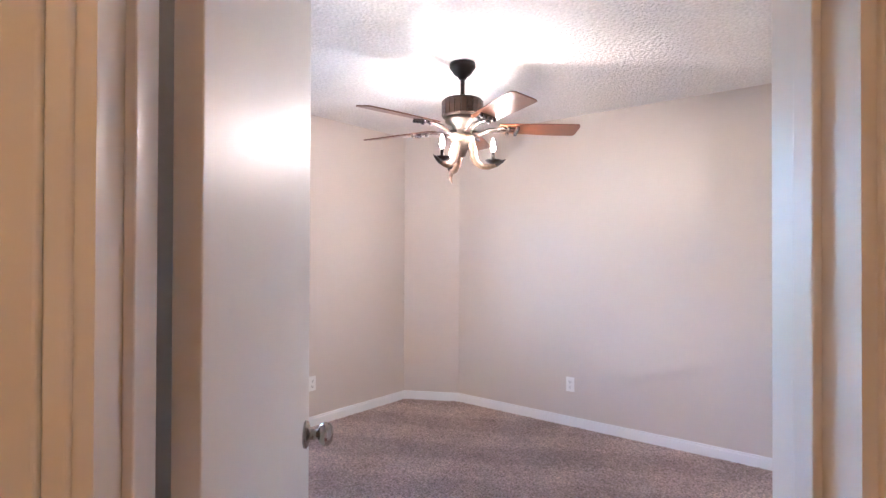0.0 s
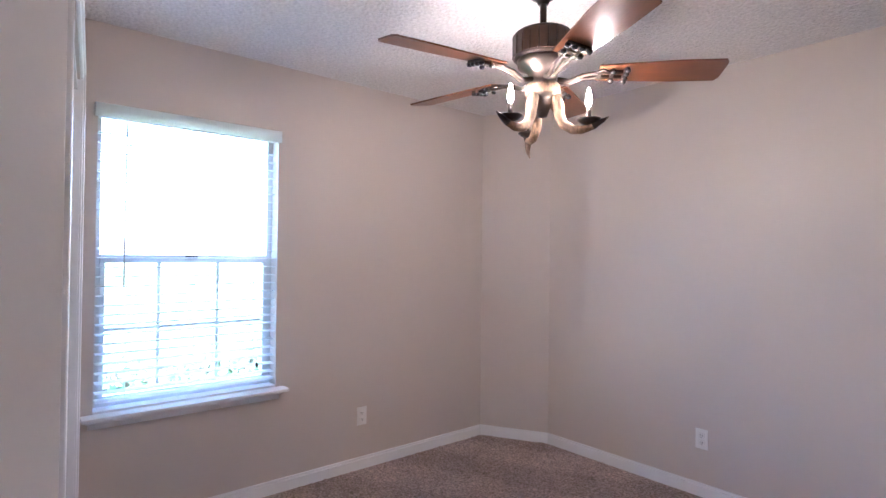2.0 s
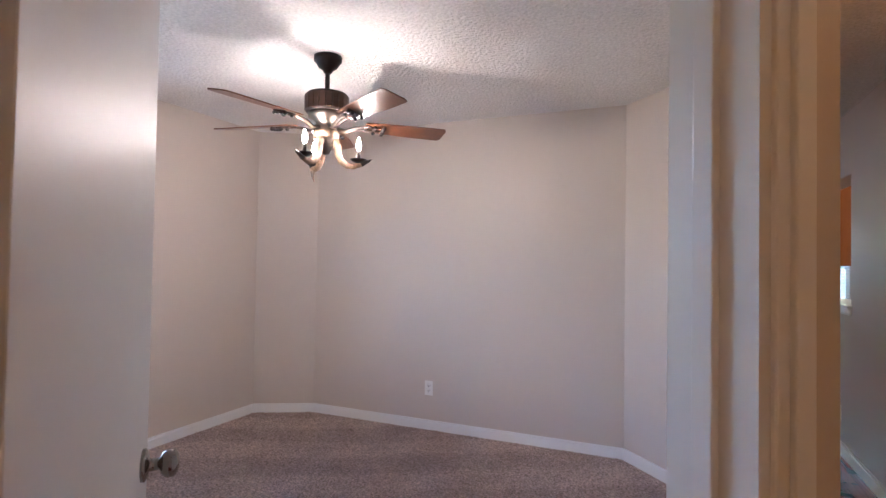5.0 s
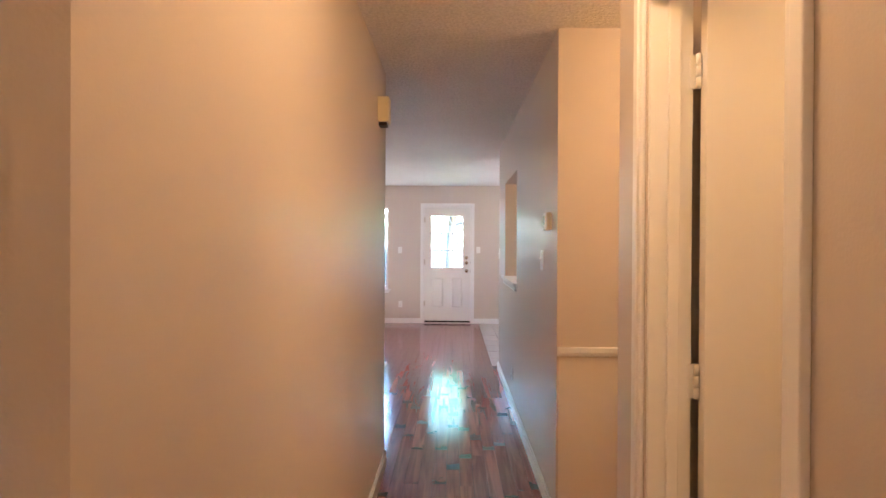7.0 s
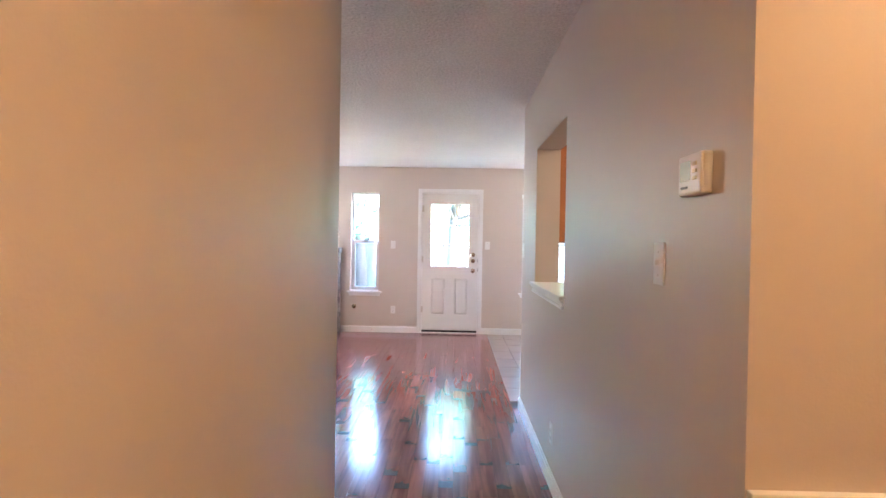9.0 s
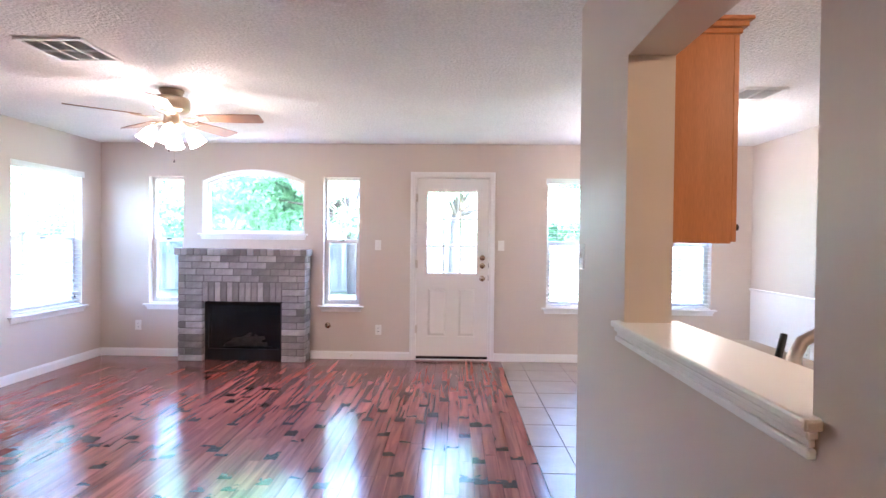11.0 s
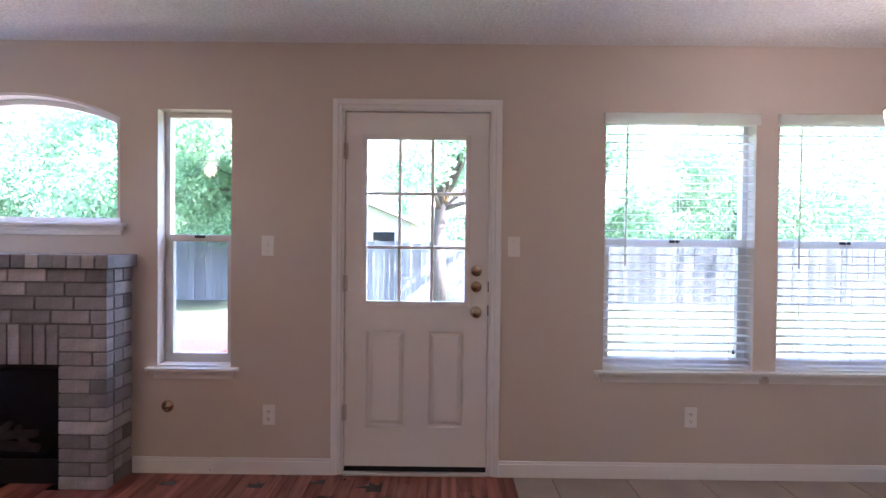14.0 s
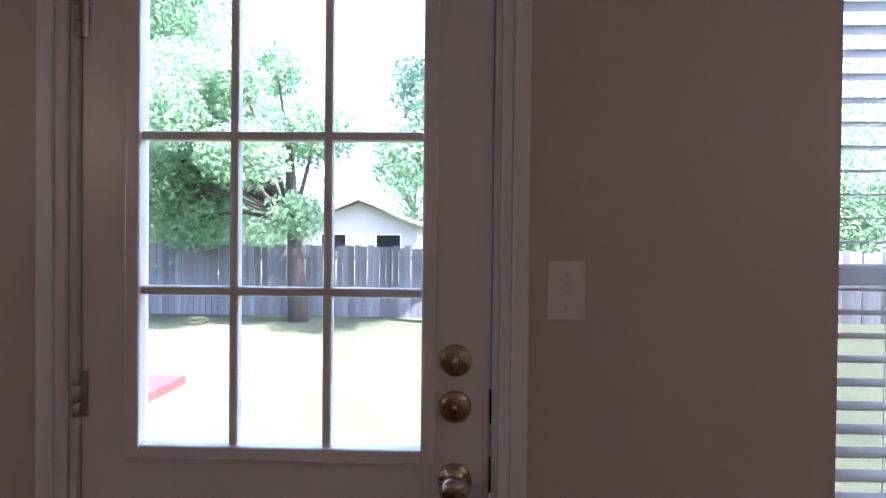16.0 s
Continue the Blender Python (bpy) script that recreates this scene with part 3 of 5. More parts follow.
# ---------------------------------------------------------------- windows
def window_unit(name, m, w, z0, z1, label, meeting=True, screen=True, arch=None, grid=False, sill=(0.05, 0.05), out=0.045):
    """A window in local axes: x along the wall, y outwards from the inner wall face; sill gives the horns."""
    o = tagged(new(name), label, "window", kind="structure")
    o.matrix_world = m
    f = bmesh.new()
    yo0, yo1 = 0.085, 0.135
    fw = 0.028
    box(f, 0, fw, yo0, yo1, z0, z1)
    box(f, w - fw, w, yo0, yo1, z0, z1)
    box(f, fw, w - fw, yo0, yo1, z0, z0 + fw)
    if not arch:
        box(f, fw, w - fw, yo0, yo1, z1 - fw, z1)
    part("window_frame", f, ALU if not arch else TRIM, o)
    zm = (z0 + z1) / 2
    if meeting:
        part("meeting_rail", boxes((fw, w - fw, yo0 - 0.01, yo1 - 0.02, zm - 0.02, zm + 0.02), bevel=0.003), ALU, o)
        part("sash_stile", boxes((fw, fw + 0.022, yo0 - 0.008, yo1 - 0.025, z0 + fw, zm - 0.02)), ALU, o)
        part("sash_stile", boxes((w - fw - 0.022, w - fw, yo0 - 0.008, yo1 - 0.025, z0 + fw, zm - 0.02)), ALU, o)
        part("sash_rail", boxes((fw + 0.022, w - fw - 0.022, yo0 - 0.008, yo1 - 0.025, z0 + fw, z0 + fw + 0.026)), ALU, o)
        part("sash_lock", boxes((w / 2 - 0.03, w / 2 + 0.03, yo0 - 0.022, yo0 - 0.01, zm + 0.0, zm + 0.018), bevel=0.003), BRONZE, o)
        if screen:
            part("insect_screen", boxes((fw, w - fw, 0.1255, 0.1265, z0 + fw, zm)), SCREEN, o).visible_shadow = False
        spans = ((z0 + fw, zm - 0.02), (zm + 0.02, z1 - fw))
    else:
        spans = ((z0 + fw, z1 - 0.005),)
    if grid:
        for k in (1, 2):
            part("muntin", boxes((w * k / 3 - 0.008, w * k / 3 + 0.008, 0.108, 0.116, z0 + fw, zm - 0.02)), ALU, o)
        part("muntin", boxes((fw, w - fw, 0.1075, 0.1165, z0 + 0.36, z0 + 0.376)), ALU, o)
    for a, b in spans:
        p = part("pane", boxes((fw, w - fw, 0.110, 0.114, a, b)), GLASS, o)
        p.visible_shadow = False
    if sill:
        st = bmesh.new()
        box(st, -sill[0], w + sill[1], -out, 0.0, z0 - 0.024, z0 - 0.006, bevel=0.003)
        box(st, 0.001, w - 0.001, -0.001, 0.086, z0 - 0.029, z0 + 0.004)
        part("window_sill", st, TRIM, o)
        ap = bmesh.new()
        box(ap, -sill[0] + 0.02, w + sill[1] - 0.02, -0.020, 0.0, z0 - 0.046, z0 - 0.024, bevel=0.002)
        box(ap, -sill[0] + 0.03, w + sill[1] - 0.03, -0.010, 0.0, z0 - 0.074, z0 - 0.046, bevel=0.002)
        part("apron", ap, TRIM, o)
    return o


NORTHW = lambda x: pose(x, BACK, 0)
window_unit("window_1", NORTHW(-3.0), 0.4, 0.61, 2.06, "narrow single-hung window beside the fireplace")
window_unit("window_2", NORTHW(-0.995), 0.417, 0.61, 2.06, "narrow single-hung window beside the back door")
window_unit("window_3", NORTHW(1.53), 0.845, 0.62, 2.05, "single-hung dining window behind a white blind", sill=(0.05, 0.065))
window_unit("window_4", NORTHW(2.505), 0.855, 0.62, 2.05, "single-hung dining window behind a white blind", sill=(0.065, 0.055))
WESTW = pose(-3.56, 8.46, 0, 0, 0, 90)
window_unit("window_5", WESTW, 0.93, 0.62, 2.05, "single-hung living room window behind a white blind")
BEDW = pose(-3.35, 1.156, 0, 0, 0, 90)
window_unit("window_6", BEDW, 0.874, 0.62, 2.05, "single-hung bedroom window behind a white blind", grid=True, out=0.08, screen=False)
arch_o = window_unit("window_7", NORTHW(ARCH[0]), ARCH[1] - ARCH[0], ARCH[2], ARCH[3], "arched fixed window above the fireplace", meeting=False, arch=True)
ar = bmesh.new()
ag = bmesh.new()
W7 = ARCH[1] - ARCH[0]
for i in range(32):
    xa, xb = W7 * i / 32, W7 * (i + 1) / 32
    za, zb = arch_z(ARCH[0] + xa), arch_z(ARCH[0] + xb)
    vs = [ar.verts.new((x, y, z)) for y in (0.085, 0.135) for x, z in ((xa, za - 0.035), (xb, zb - 0.035), (xb, zb), (xa, za))]
    for q in ((0, 1, 2, 3), (7, 6, 5, 4), (0, 4, 5, 1)):
        ar.faces.new([vs[k] for k in q])
    vs = [ag.verts.new(c) for c in ((xa, 0.112, ARCH[3] - 0.006), (xb, 0.112, ARCH[3] - 0.006), (xb, 0.112, zb - 0.03), (xa, 0.112, za - 0.03))]
    ag.faces.new(vs)
part("arched_frame", ar, TRIM, arch_o)
part("pane", ag, GLASS, arch_o).visible_shadow = False
al = bmesh.new()
for i in range(32):
    xa, xb = ARCH[0] + W7 * i / 32, ARCH[0] + W7 * (i + 1) / 32
    za, zb = arch_z(xa), arch_z(xb)
    vs = [al.verts.new((x, y, z)) for y in (BACK - 0.002, BACK + 0.088) for x, z in ((xa, za - 0.004), (xb, zb - 0.004), (xb, zb + 0.012), (xa, za + 0.012))]
    for q in ((0, 1, 2, 3), (0, 4, 5, 1)):
        al.faces.new([vs[k] for k in q])
box(al, ARCH[0] - 0.012, ARCH[0] + 0.004, BACK - 0.002, BACK + 0.088, ARCH[2], ARCH[3] + 0.01)
box(al, ARCH[1] - 0.004, ARCH[1] + 0.012, BACK - 0.002, BACK + 0.088, ARCH[2], ARCH[3] + 0.01)
structure("trim_arch", al, TRIM, "thin white lining of the arched opening", "trim")

SLAT = made_mesh("slat", boxes((0.0, 1.0, -0.0245, 0.0245, -0.0014, 0.0014)), BLINDM)


def blind(m, w, z0, z1, label, tilt=2.0, wand_at=0.12):
    """A horizontal blind: valance, slats, cords, bottom rail and wand, in a window's local axes."""
    o = tagged(new("window_blind"), label, "blind", "white blinds")
    o.matrix_world = m
    part("valance", boxes((-0.012, w + 0.012, -0.022, -0.006, z1 - 0.052, z1 + 0.012), (-0.012, -0.004, -0.006, 0.0, z1 - 0.052, z1 + 0.012), (w + 0.004, w + 0.012, -0.006, 0.0, z1 - 0.052, z1 + 0.012), bevel=0.002), BLINDM, o)
    part("head_rail", boxes((0.006, w - 0.006, 0.008, 0.058, z1 - 0.045, z1 - 0.004)), BLINDM, o)
    n = int((z1 - z0 - 0.09) / 0.0455)
    for i in range(n):
        s = new("slat", SLAT)
        s.parent = o
        s.matrix_local = pose(0.008, 0.033, z0 + 0.055 + 0.0455 * i, tilt + random.uniform(-1, 1), 0, 0) @ Matrix.Diagonal((w - 0.016, 1, 1, 1))
    part("bottom_rail", boxes((0.008, w - 0.008, 0.012, 0.056, z0 + 0.008, z0 + 0.024), bevel=0.003), BLINDM, o)
    for x in (0.13, w / 2, w - 0.13):
        c = bmesh.new()
        for y in (0.010, 0.056):
            tube(c, [(x, y, z0 + 0.02), (x, y, z1 - 0.045)], 0.0011, 5)
        part("cord", c, BLINDM, o)
    part("wand", tube(bmesh.new(), [(wand_at, -0.004, z1 - 0.06), (wand_at - 0.004, -0.006, z1 - 0.85)], 0.004, 8), ALU, o)
    part("tassel", lathe(bmesh.new(), [(0, 0), (0.009, 0.002), (0.006, 0.02), (0.002, 0.03), (0, 0.031)], (w - 0.11, 0.0, z0 + 0.09), 10), BRONZE, o)
    return o


blind(NORTHW(1.53), 0.845, 0.62, 2.05, "white slatted blind, lowered with open slats")
blind(NORTHW(2.505), 0.855, 0.62, 2.05, "white slatted blind, lowered with open slats")
blind(WESTW, 0.93, 0.62, 2.05, "white slatted blind in the living room window", tilt=3.0)
blind(BEDW, 0.874, 0.648, 2.05, "white slatted blind in the bedroom window", tilt=3.0)

# ---------------------------------------------------------------- fireplace
fire = thing("fireplace", (-1.84, 9.70, 0), "grey whitewashed brick fireplace with a black gas firebox", "fireplace")
FX0, FX1, FY = -0.70, 0.705, -0.235     # local: body left, right, front
OX0, OX1, OZ = -0.43, 0.45, 0.672
core = boxes((FX0 + 0.008, OX0 - 0.008, FY + 0.008, -0.001, 0, 1.17), (OX1 + 0.008, FX1 - 0.008, FY + 0.008, -0.001, 0, 1.17), (OX0 - 0.008, OX1 + 0.008, FY + 0.008, -0.001, OZ + 0.006, 1.17))
part("mortar_core", core, MORTAR, fire)
COURSE = 1.17 / 16
HB = COURSE - 0.009
brick_meshes = {}


def brick(w, d, h, x, y, z):
    """One brick with its front lower corner at x, y, z."""
    key = (round(w, 3), round(d, 3), round(h, 3))
    if key not in brick_meshes:
        brick_meshes[key] = made_mesh("brick", boxes((0, w, 0, d, 0, h), bevel=0.003), BRICK)
    b = new("brick", brick_meshes[key])
    b.parent = fire
    b.matrix_local = pose(x + random.uniform(-0.0008, 0.0008), y + random.uniform(-0.0015, 0.001), z)


def course(x0, x1, z, first, long=0.197, gap=0.009):
    x = x0
    w = first
    while x < x1 - 0.02:
        e = min(x + w, x1)
        if x1 - e < 0.035:
            e = x1
        brick(e - x, 0.06, HB, x, FY, z)
        x = e + gap
        w = long


for c in range(16):
    z = c * COURSE + 0.004
    if c < 9:
        course(FX0, OX0, z, 0.26 if c % 2 == 0 else 0.075, 0.2)
        course(OX1, FX1, z, 0.26 if c % 2 == 0 else 0.16, 0.2)
    elif c < 12:
        course(FX0, OX0 - 0.004, z, 0.075 if c % 2 else 0.26, 0.2)
        course(OX1 + 0.004, FX1, z, 0.17 if c % 2 else 0.26, 0.2)
    else:
        course(FX0, FX1, z, (0.075, 0.197, 0.15, 0.26)[c % 4])
    d0 = FY + 0.069
    brick(0.06, (-0.004 - d0) * (0.45 if c % 2 else 0.999), HB, FX1 - 0.06, d0, z)
    if c % 2:
        brick(0.06, (-0.004 - d0) * 0.55 - 0.009, HB, FX1 - 0.06, d0 + (-0.004 - d0) * 0.45 + 0.009, z)
    brick(0.06, -0.004 - d0, HB, FX0, d0, z)
    if c < 9:
        brick(0.06, -0.004 - d0, HB, OX0 - 0.0605, d0, z)
zs = 9 * COURSE + 0.004
for i in range(13):
    sw = (OX1 - OX0 - 0.0) / 13
    brick(sw - 0.009, 0.06, 3 * COURSE - 0.009, OX0 + i * sw + 0.0045, FY, zs)
for i in range(20):
    sw = (FX1 - FX0 + 0.06) / 20
    brick(sw - 0.007, 0.262, 0.07, FX0 - 0.03 + i * sw, FY - 0.028, 1.172)
for nm, spec in (("side_panel", (OX0, OX0 + 0.012, FY + 0.07, -0.002, 0.001, OZ)), ("side_panel", (OX1 - 0.012, OX1, FY + 0.07, -0.002, 0.001, OZ)), ("top_louvre", (OX0 + 0.012, OX1 - 0.012, FY + 0.07, FY + 0.085, OZ - 0.05, OZ)), ("bottom_louvre", (OX0 + 0.012, OX1 - 0.012, FY + 0.07, FY + 0.085, 0.001, 0.13)), ("front_post", (OX0 + 0.012, OX0 + 0.04, FY + 0.07, FY + 0.085, 0.13, OZ - 0.05)), ("front_post", (OX1 - 0.04, OX1 - 0.012, FY + 0.07, FY + 0.085, 0.13, OZ - 0.05)), ("back_panel", (OX0 + 0.012, OX1 - 0.012, -0.012, -0.002, 0.001, OZ))):
    part(nm, boxes(spec), BLACK, fire, "black steel firebox sheet")
gl = part("fire_glass", boxes((OX0 + 0.04, OX1 - 0.04, FY + 0.080, FY + 0.083, 0.13, OZ - 0.05)), FIREGLASS, fire)
LOG = material("ceramic_log", (0.30, 0.26, 0.22), rough=0.95, vary=0.35, scale=14, bump=0.8, bump_scale=40)
for pts, r in ((((-0.22, -0.10, 0.17), (0.0, -0.09, 0.18), (0.24, -0.10, 0.17)), 0.030), (((-0.16, -0.06, 0.21), (0.0, -0.055, 0.22), (0.20, -0.06, 0.235)), 0.028), (((-0.10, -0.12, 0.17), (-0.02, -0.08, 0.23), (0.05, -0.05, 0.29)), 0.022), (((0.20, -0.12, 0.17), (0.13, -0.08, 0.23), (0.09, -0.05, 0.27)), 0.02)):
    part("log", tube(bmesh.new(), pts, [r * 0.9, r, r * 0.8], 9), LOG, fire, "charred ceramic log")
part("grate", boxes((-0.26, 0.28, -0.13, -0.04, 0.131, 0.142)), BLACK, fire)

# ---------------------------------------------------------------- plates, fittings on walls
def plate(kind, place, turn, group=""):
    """A switch or outlet plate; its face looks along local -y."""
    label = {"switch": "white plastic light switch plate on the wall", "outlet": "white plastic double power outlet low on the wall"}[kind]
    o = thing("light_switch" if kind == "switch" else "power_outlet", place, label, "light switch" if kind == "switch" else "power outlet", group, turn=turn)
    part("cover_plate", boxes((-0.035, 0.035, -0.006, 0.0, -0.057, 0.057), bevel=0.002), PLATE, o)
    if kind == "switch":
        part("toggle", boxes((-0.005, 0.005, -0.016, -0.005, -0.004, 0.012), bevel=0.002), PLATE, o)
        part("screw", boxes((-0.003, 0.003, -0.0072, -0.0055, 0.028, 0.034), (-0.003, 0.003, -0.0072, -0.0055, -0.034, -0.028)), NICKEL, o)
    else:
        for z in (0.02, -0.02):
            s = part("socket", boxes((-0.017, 0.017, -0.0085, -0.0055, z - 0.014, z + 0.014), bevel=0.003), PLATE, o)
            part("slot", boxes((-0.008, -0.005, -0.0092, -0.0084, z - 0.004, z + 0.006), (0.005, 0.008, -0.0092, -0.0084, z - 0.004, z + 0.005), (-0.0025, 0.0025, -0.0092, -0.0084, z - 0.011, z - 0.007)), BLACK, s)
    return o


plate("switch", (1.020, 9.70, 1.305), 0, "wall plates")
plate("switch", (-0.369, 9.70, 1.297), 0, "wall plates")
plate("outlet", (-0.358, 9.70, 0.337), 0, "wall plates")
plate("outlet", (2.031, 9.70, 0.35), 0, "wall plates")
plate("outlet", (-3.12, 9.70, 0.355), 0, "wall plates")
plate("switch", (1.09, 3.26, 1.295), -90, "wall plates")
plate("switch", (1.09, 6.10, 1.29), -90, "wall plates")
plate("outlet", (1.09, 4.78, 0.29), -90, "wall plates")
plate("outlet", (-3.35, 2.60, 0.346), 90, "wall plates")
plate("outlet", (-1.80, 3.90, 0.339), 0, "wall plates")
plate("outlet", (3.788, 8.70, 0.353), -90, "wall plates")
thermo = thing("thermostat", (1.09, 3.03, 1.505), "white plastic thermostat with a small green display", "thermostat", turn=-90)
part("body", boxes((-0.06, 0.06, -0.028, 0.0, -0.045, 0.048), bevel=0.006), PLATE, thermo)
part("display", boxes((-0.045, 0.008, -0.0295, -0.0275, -0.012, 0.032)), material("lcd_green", (0.42, 0.52, 0.40), rough=0.2, vary=0.02), thermo, "pale green display")
for z in (0.022, 0.006, -0.010):
    part("button", boxes((0.022, 0.040, -0.031, -0.0275, z - 0.004, z + 0.005), bevel=0.0015), ALMOND, thermo)
part("brand_bar", boxes((-0.04, -0.005, -0.0292, -0.0275, -0.030, -0.025)), BLACK, thermo)
chime = thing("door_chime", (0.155, 3.23, 2.05), "yellowed plastic box high on the hall wall", "door chime")
part("body", boxes((0.0, 0.062, -0.05, 0.05, 0.02, 0.16), bevel=0.004), ALMOND, chime)
part("speaker_grille", boxes((0.004, 0.05, -0.035, 0.035, 0.0, 0.0205), bevel=0.003), BRONZE, chime)
valve = thing("gas_valve", (-0.936, 9.70, 0.378), "round dark metal gas valve cover on the wall", "gas valve")
part("escutcheon", turned(lathe(bmesh.new(), [(0, 0), (0.034, 0), (0.034, 0.004), (0.028, 0.010), (0.014, 0.012), (0.013, 0.02), (0, 0.021)]), pose(0, 0, 0, 90, 0, 0)), BRASSY, valve)
stop = thing("door_stop", (-0.66, 9.686, 0.05), "small spring door stop on the baseboard", "door stop")
part("spring", turned(lathe(bmesh.new(), [(0, 0), (0.011, 0), (0.009, 0.006), (0.005, 0.008), (0.005, 0.05), (0.008, 0.052), (0.008, 0.062), (0, 0.063)], seg=12), pose(0, 0, 0, 90, 0, 0)), NICKEL, stop)


def ceiling_grille(x0, x1, y0, y1, cols, rows, label, name="ceiling_vent"):
    o = thing(name, ((x0 + x1) / 2, (y0 + y1) / 2, CZ), label, "air vent")
    w, d = (x1 - x0) / 2, (y1 - y0) / 2
    part("backing", boxes((-w + 0.01, w - 0.01, -d + 0.01, d - 0.01, -0.003, -0.0005)), BLACK, o)
    part("rim", boxes((-w, w, -d, -d + 0.025, -0.012, 0), (-w, w, d - 0.025, d, -0.012, 0), (-w, -w + 0.025, -d + 0.025, d - 0.025, -0.012, 0), (w - 0.025, w, -d + 0.025, d - 0.025, -0.012, 0), bevel=0.002), TRIM, o)
    for i in range(1, cols):
        x = -w + 0.012 + (2 * w - 0.024) * i / cols
        part("mullion", boxes((x - 0.006, x + 0.006, -d + 0.025, d - 0.025, -0.011, -0.001)), TRIM, o)
    for i in range(1, rows):
        y = -d + 0.012 + (2 * d - 0.024) * i / rows
        part("crossbar", boxes((-w + 0.025, w - 0.025, y - 0.006, y + 0.006, -0.0105, -0.001)), TRIM, o)
    n = int((2 * d - 0.05) / 0.018)
    sl = made_mesh("slat", turned(boxes((-w + 0.026, w - 0.026, -0.007, 0.007, -0.0006, 0.0006)), pose(0, 0, 0, 40, 0, 0)), TRIM)
    for i in range(n):
        s = new("slat", sl)
        s.parent = o
        s.location = (0, -d + 0.034 + 0.018 * i, -0.006)
    return o


ceiling_grille(0.25, 1.05, 1.92, 2.42, 5, 1, "white louvred return air grille in the hall ceiling", "return_grille")
ceiling_grille(-1.92, -1.54, 6.53, 6.90, 3, 2, "white square ceiling air register", "ceiling_vent")
ceiling_grille(2.50, 2.80, 7.42, 7.72, 2, 1, "white ceiling air register over the dining area", "ceiling_vent")

# chair rail, wainscot, pass-through ledge
structure("trim_chair_rail", boxes((1.092, 2.88, 2.798, 2.82, 0.855, 0.885), (1.092, 2.88, 2.806, 2.82, 0.84, 0.855), bevel=0.003), TRIM, "cream painted chair rail", "chair rail")
structure("trim_wainscot", boxes((1.10, 2.88, 2.814, 2.82, 0.09, 0.84)), material("cream_paint", (0.70, 0.64, 0.55), rough=0.45, vary=0.02), "cream painted wall below the chair rail", "wainscot")
wains = boxes((3.788, 3.80, 2.95, 9.685, 0.0, 0.84))
box(wains, 3.772, 3.80, 2.95, 9.685, 0.84, 0.862, bevel=0.003)
box(wains, 3.776, 3.788, 2.95, 9.685, 0.0, 0.09, bevel=0.002)
structure("trim_wainscot_dining", wains, TRIM, "white painted wainscot on the dining wall", "wainscot")
ledge = thing("pass_through_ledge", (1.09, 5.02, 1.0), "white painted ledge with stepped moulding in the pass-through", "ledge")
part("board", boxes((-0.030, 0.21, -0.525, 0.53, 0.060, 0.082), bevel=0.006), TRIM, ledge)
mould = boxes((-0.020, 0.0, -0.518, 0.522, 0.046, 0.060), (-0.011, 0.0, -0.51, 0.516, 0.030, 0.046), (-0.016, 0.0, -0.514, 0.52, 0.012, 0.030), bevel=0.004)
part("moulding", mould, TRIM, ledge)

# ---------------------------------------------------------------- kitchen behind the pass-through
cab = thing("wall_cabinet", (1.25, 5.59, 1.355), "orange maple kitchen wall cabinet with crown moulding", "cabinet")
part("body", boxes((0.0, 0.245, 0.0, 0.55, 0.0, 0.76), bevel=0.002), CABWOOD, cab)
cd = part("door", boxes((0.247, 0.267, 0.004, 0.546, 0.006, 0.752), bevel=0.003), CABWOOD, cab)
part("knob", turned(lathe(bmesh.new(), [(0, 0), (0.006, 0), (0.005, 0.012), (0.013, 0.018), (0.012, 0.026), (0, 0.029)], seg=16), pose(0.267, 0.05, 0.06, 0, 90, 0)), BRONZE, cd)
part("crown", boxes((-0.0, 0.272, -0.010, 0.55, 0.745, 0.765), (0.0, 0.287, -0.024, 0.55, 0.765, 0.785), (0.0, 0.300, -0.036, 0.55, 0.785, 0.80), bevel=0.004), CABWOOD, cab)
counter = thing("kitchen_counter", (1.25, 2.94, 0), "laminate kitchen counter under the pass-through", "counter")
part("base", boxes((0.0, 0.60, 0.0, 3.2, 0.0, 0.87)), CABWOOD, counter)
part("worktop", boxes((0.0, 0.64, 0.0, 3.22, 0.87, 0.91), bevel=0.006), material("laminate", (0.30, 0.26, 0.22), rough=0.35, vary=0.1, scale=30), counter)
tap = thing("kitchen_tap", (1.37, 5.02, 0.91), "chrome kitchen tap with a black lever", "tap")
part("spout", tube(bmesh.new(), [(0, 0, 0), (0, 0, 0.16), (0.02, 0, 0.20), (0.06, 0, 0.222), (0.11, 0, 0.215), (0.15, 0, 0.185), (0.165, 0, 0.14)], [0.022, 0.018, 0.016, 0.015, 0.015, 0.015, 0.016], 12), NICKEL, tap)
part("lever", tube(bmesh.new(), [(0.0, 0.06, 0.0), (0.0, 0.07, 0.13), (0.035, 0.10, 0.20)], [0.014, 0.010, 0.009], 10), BLACK, tap, "black lever handle")

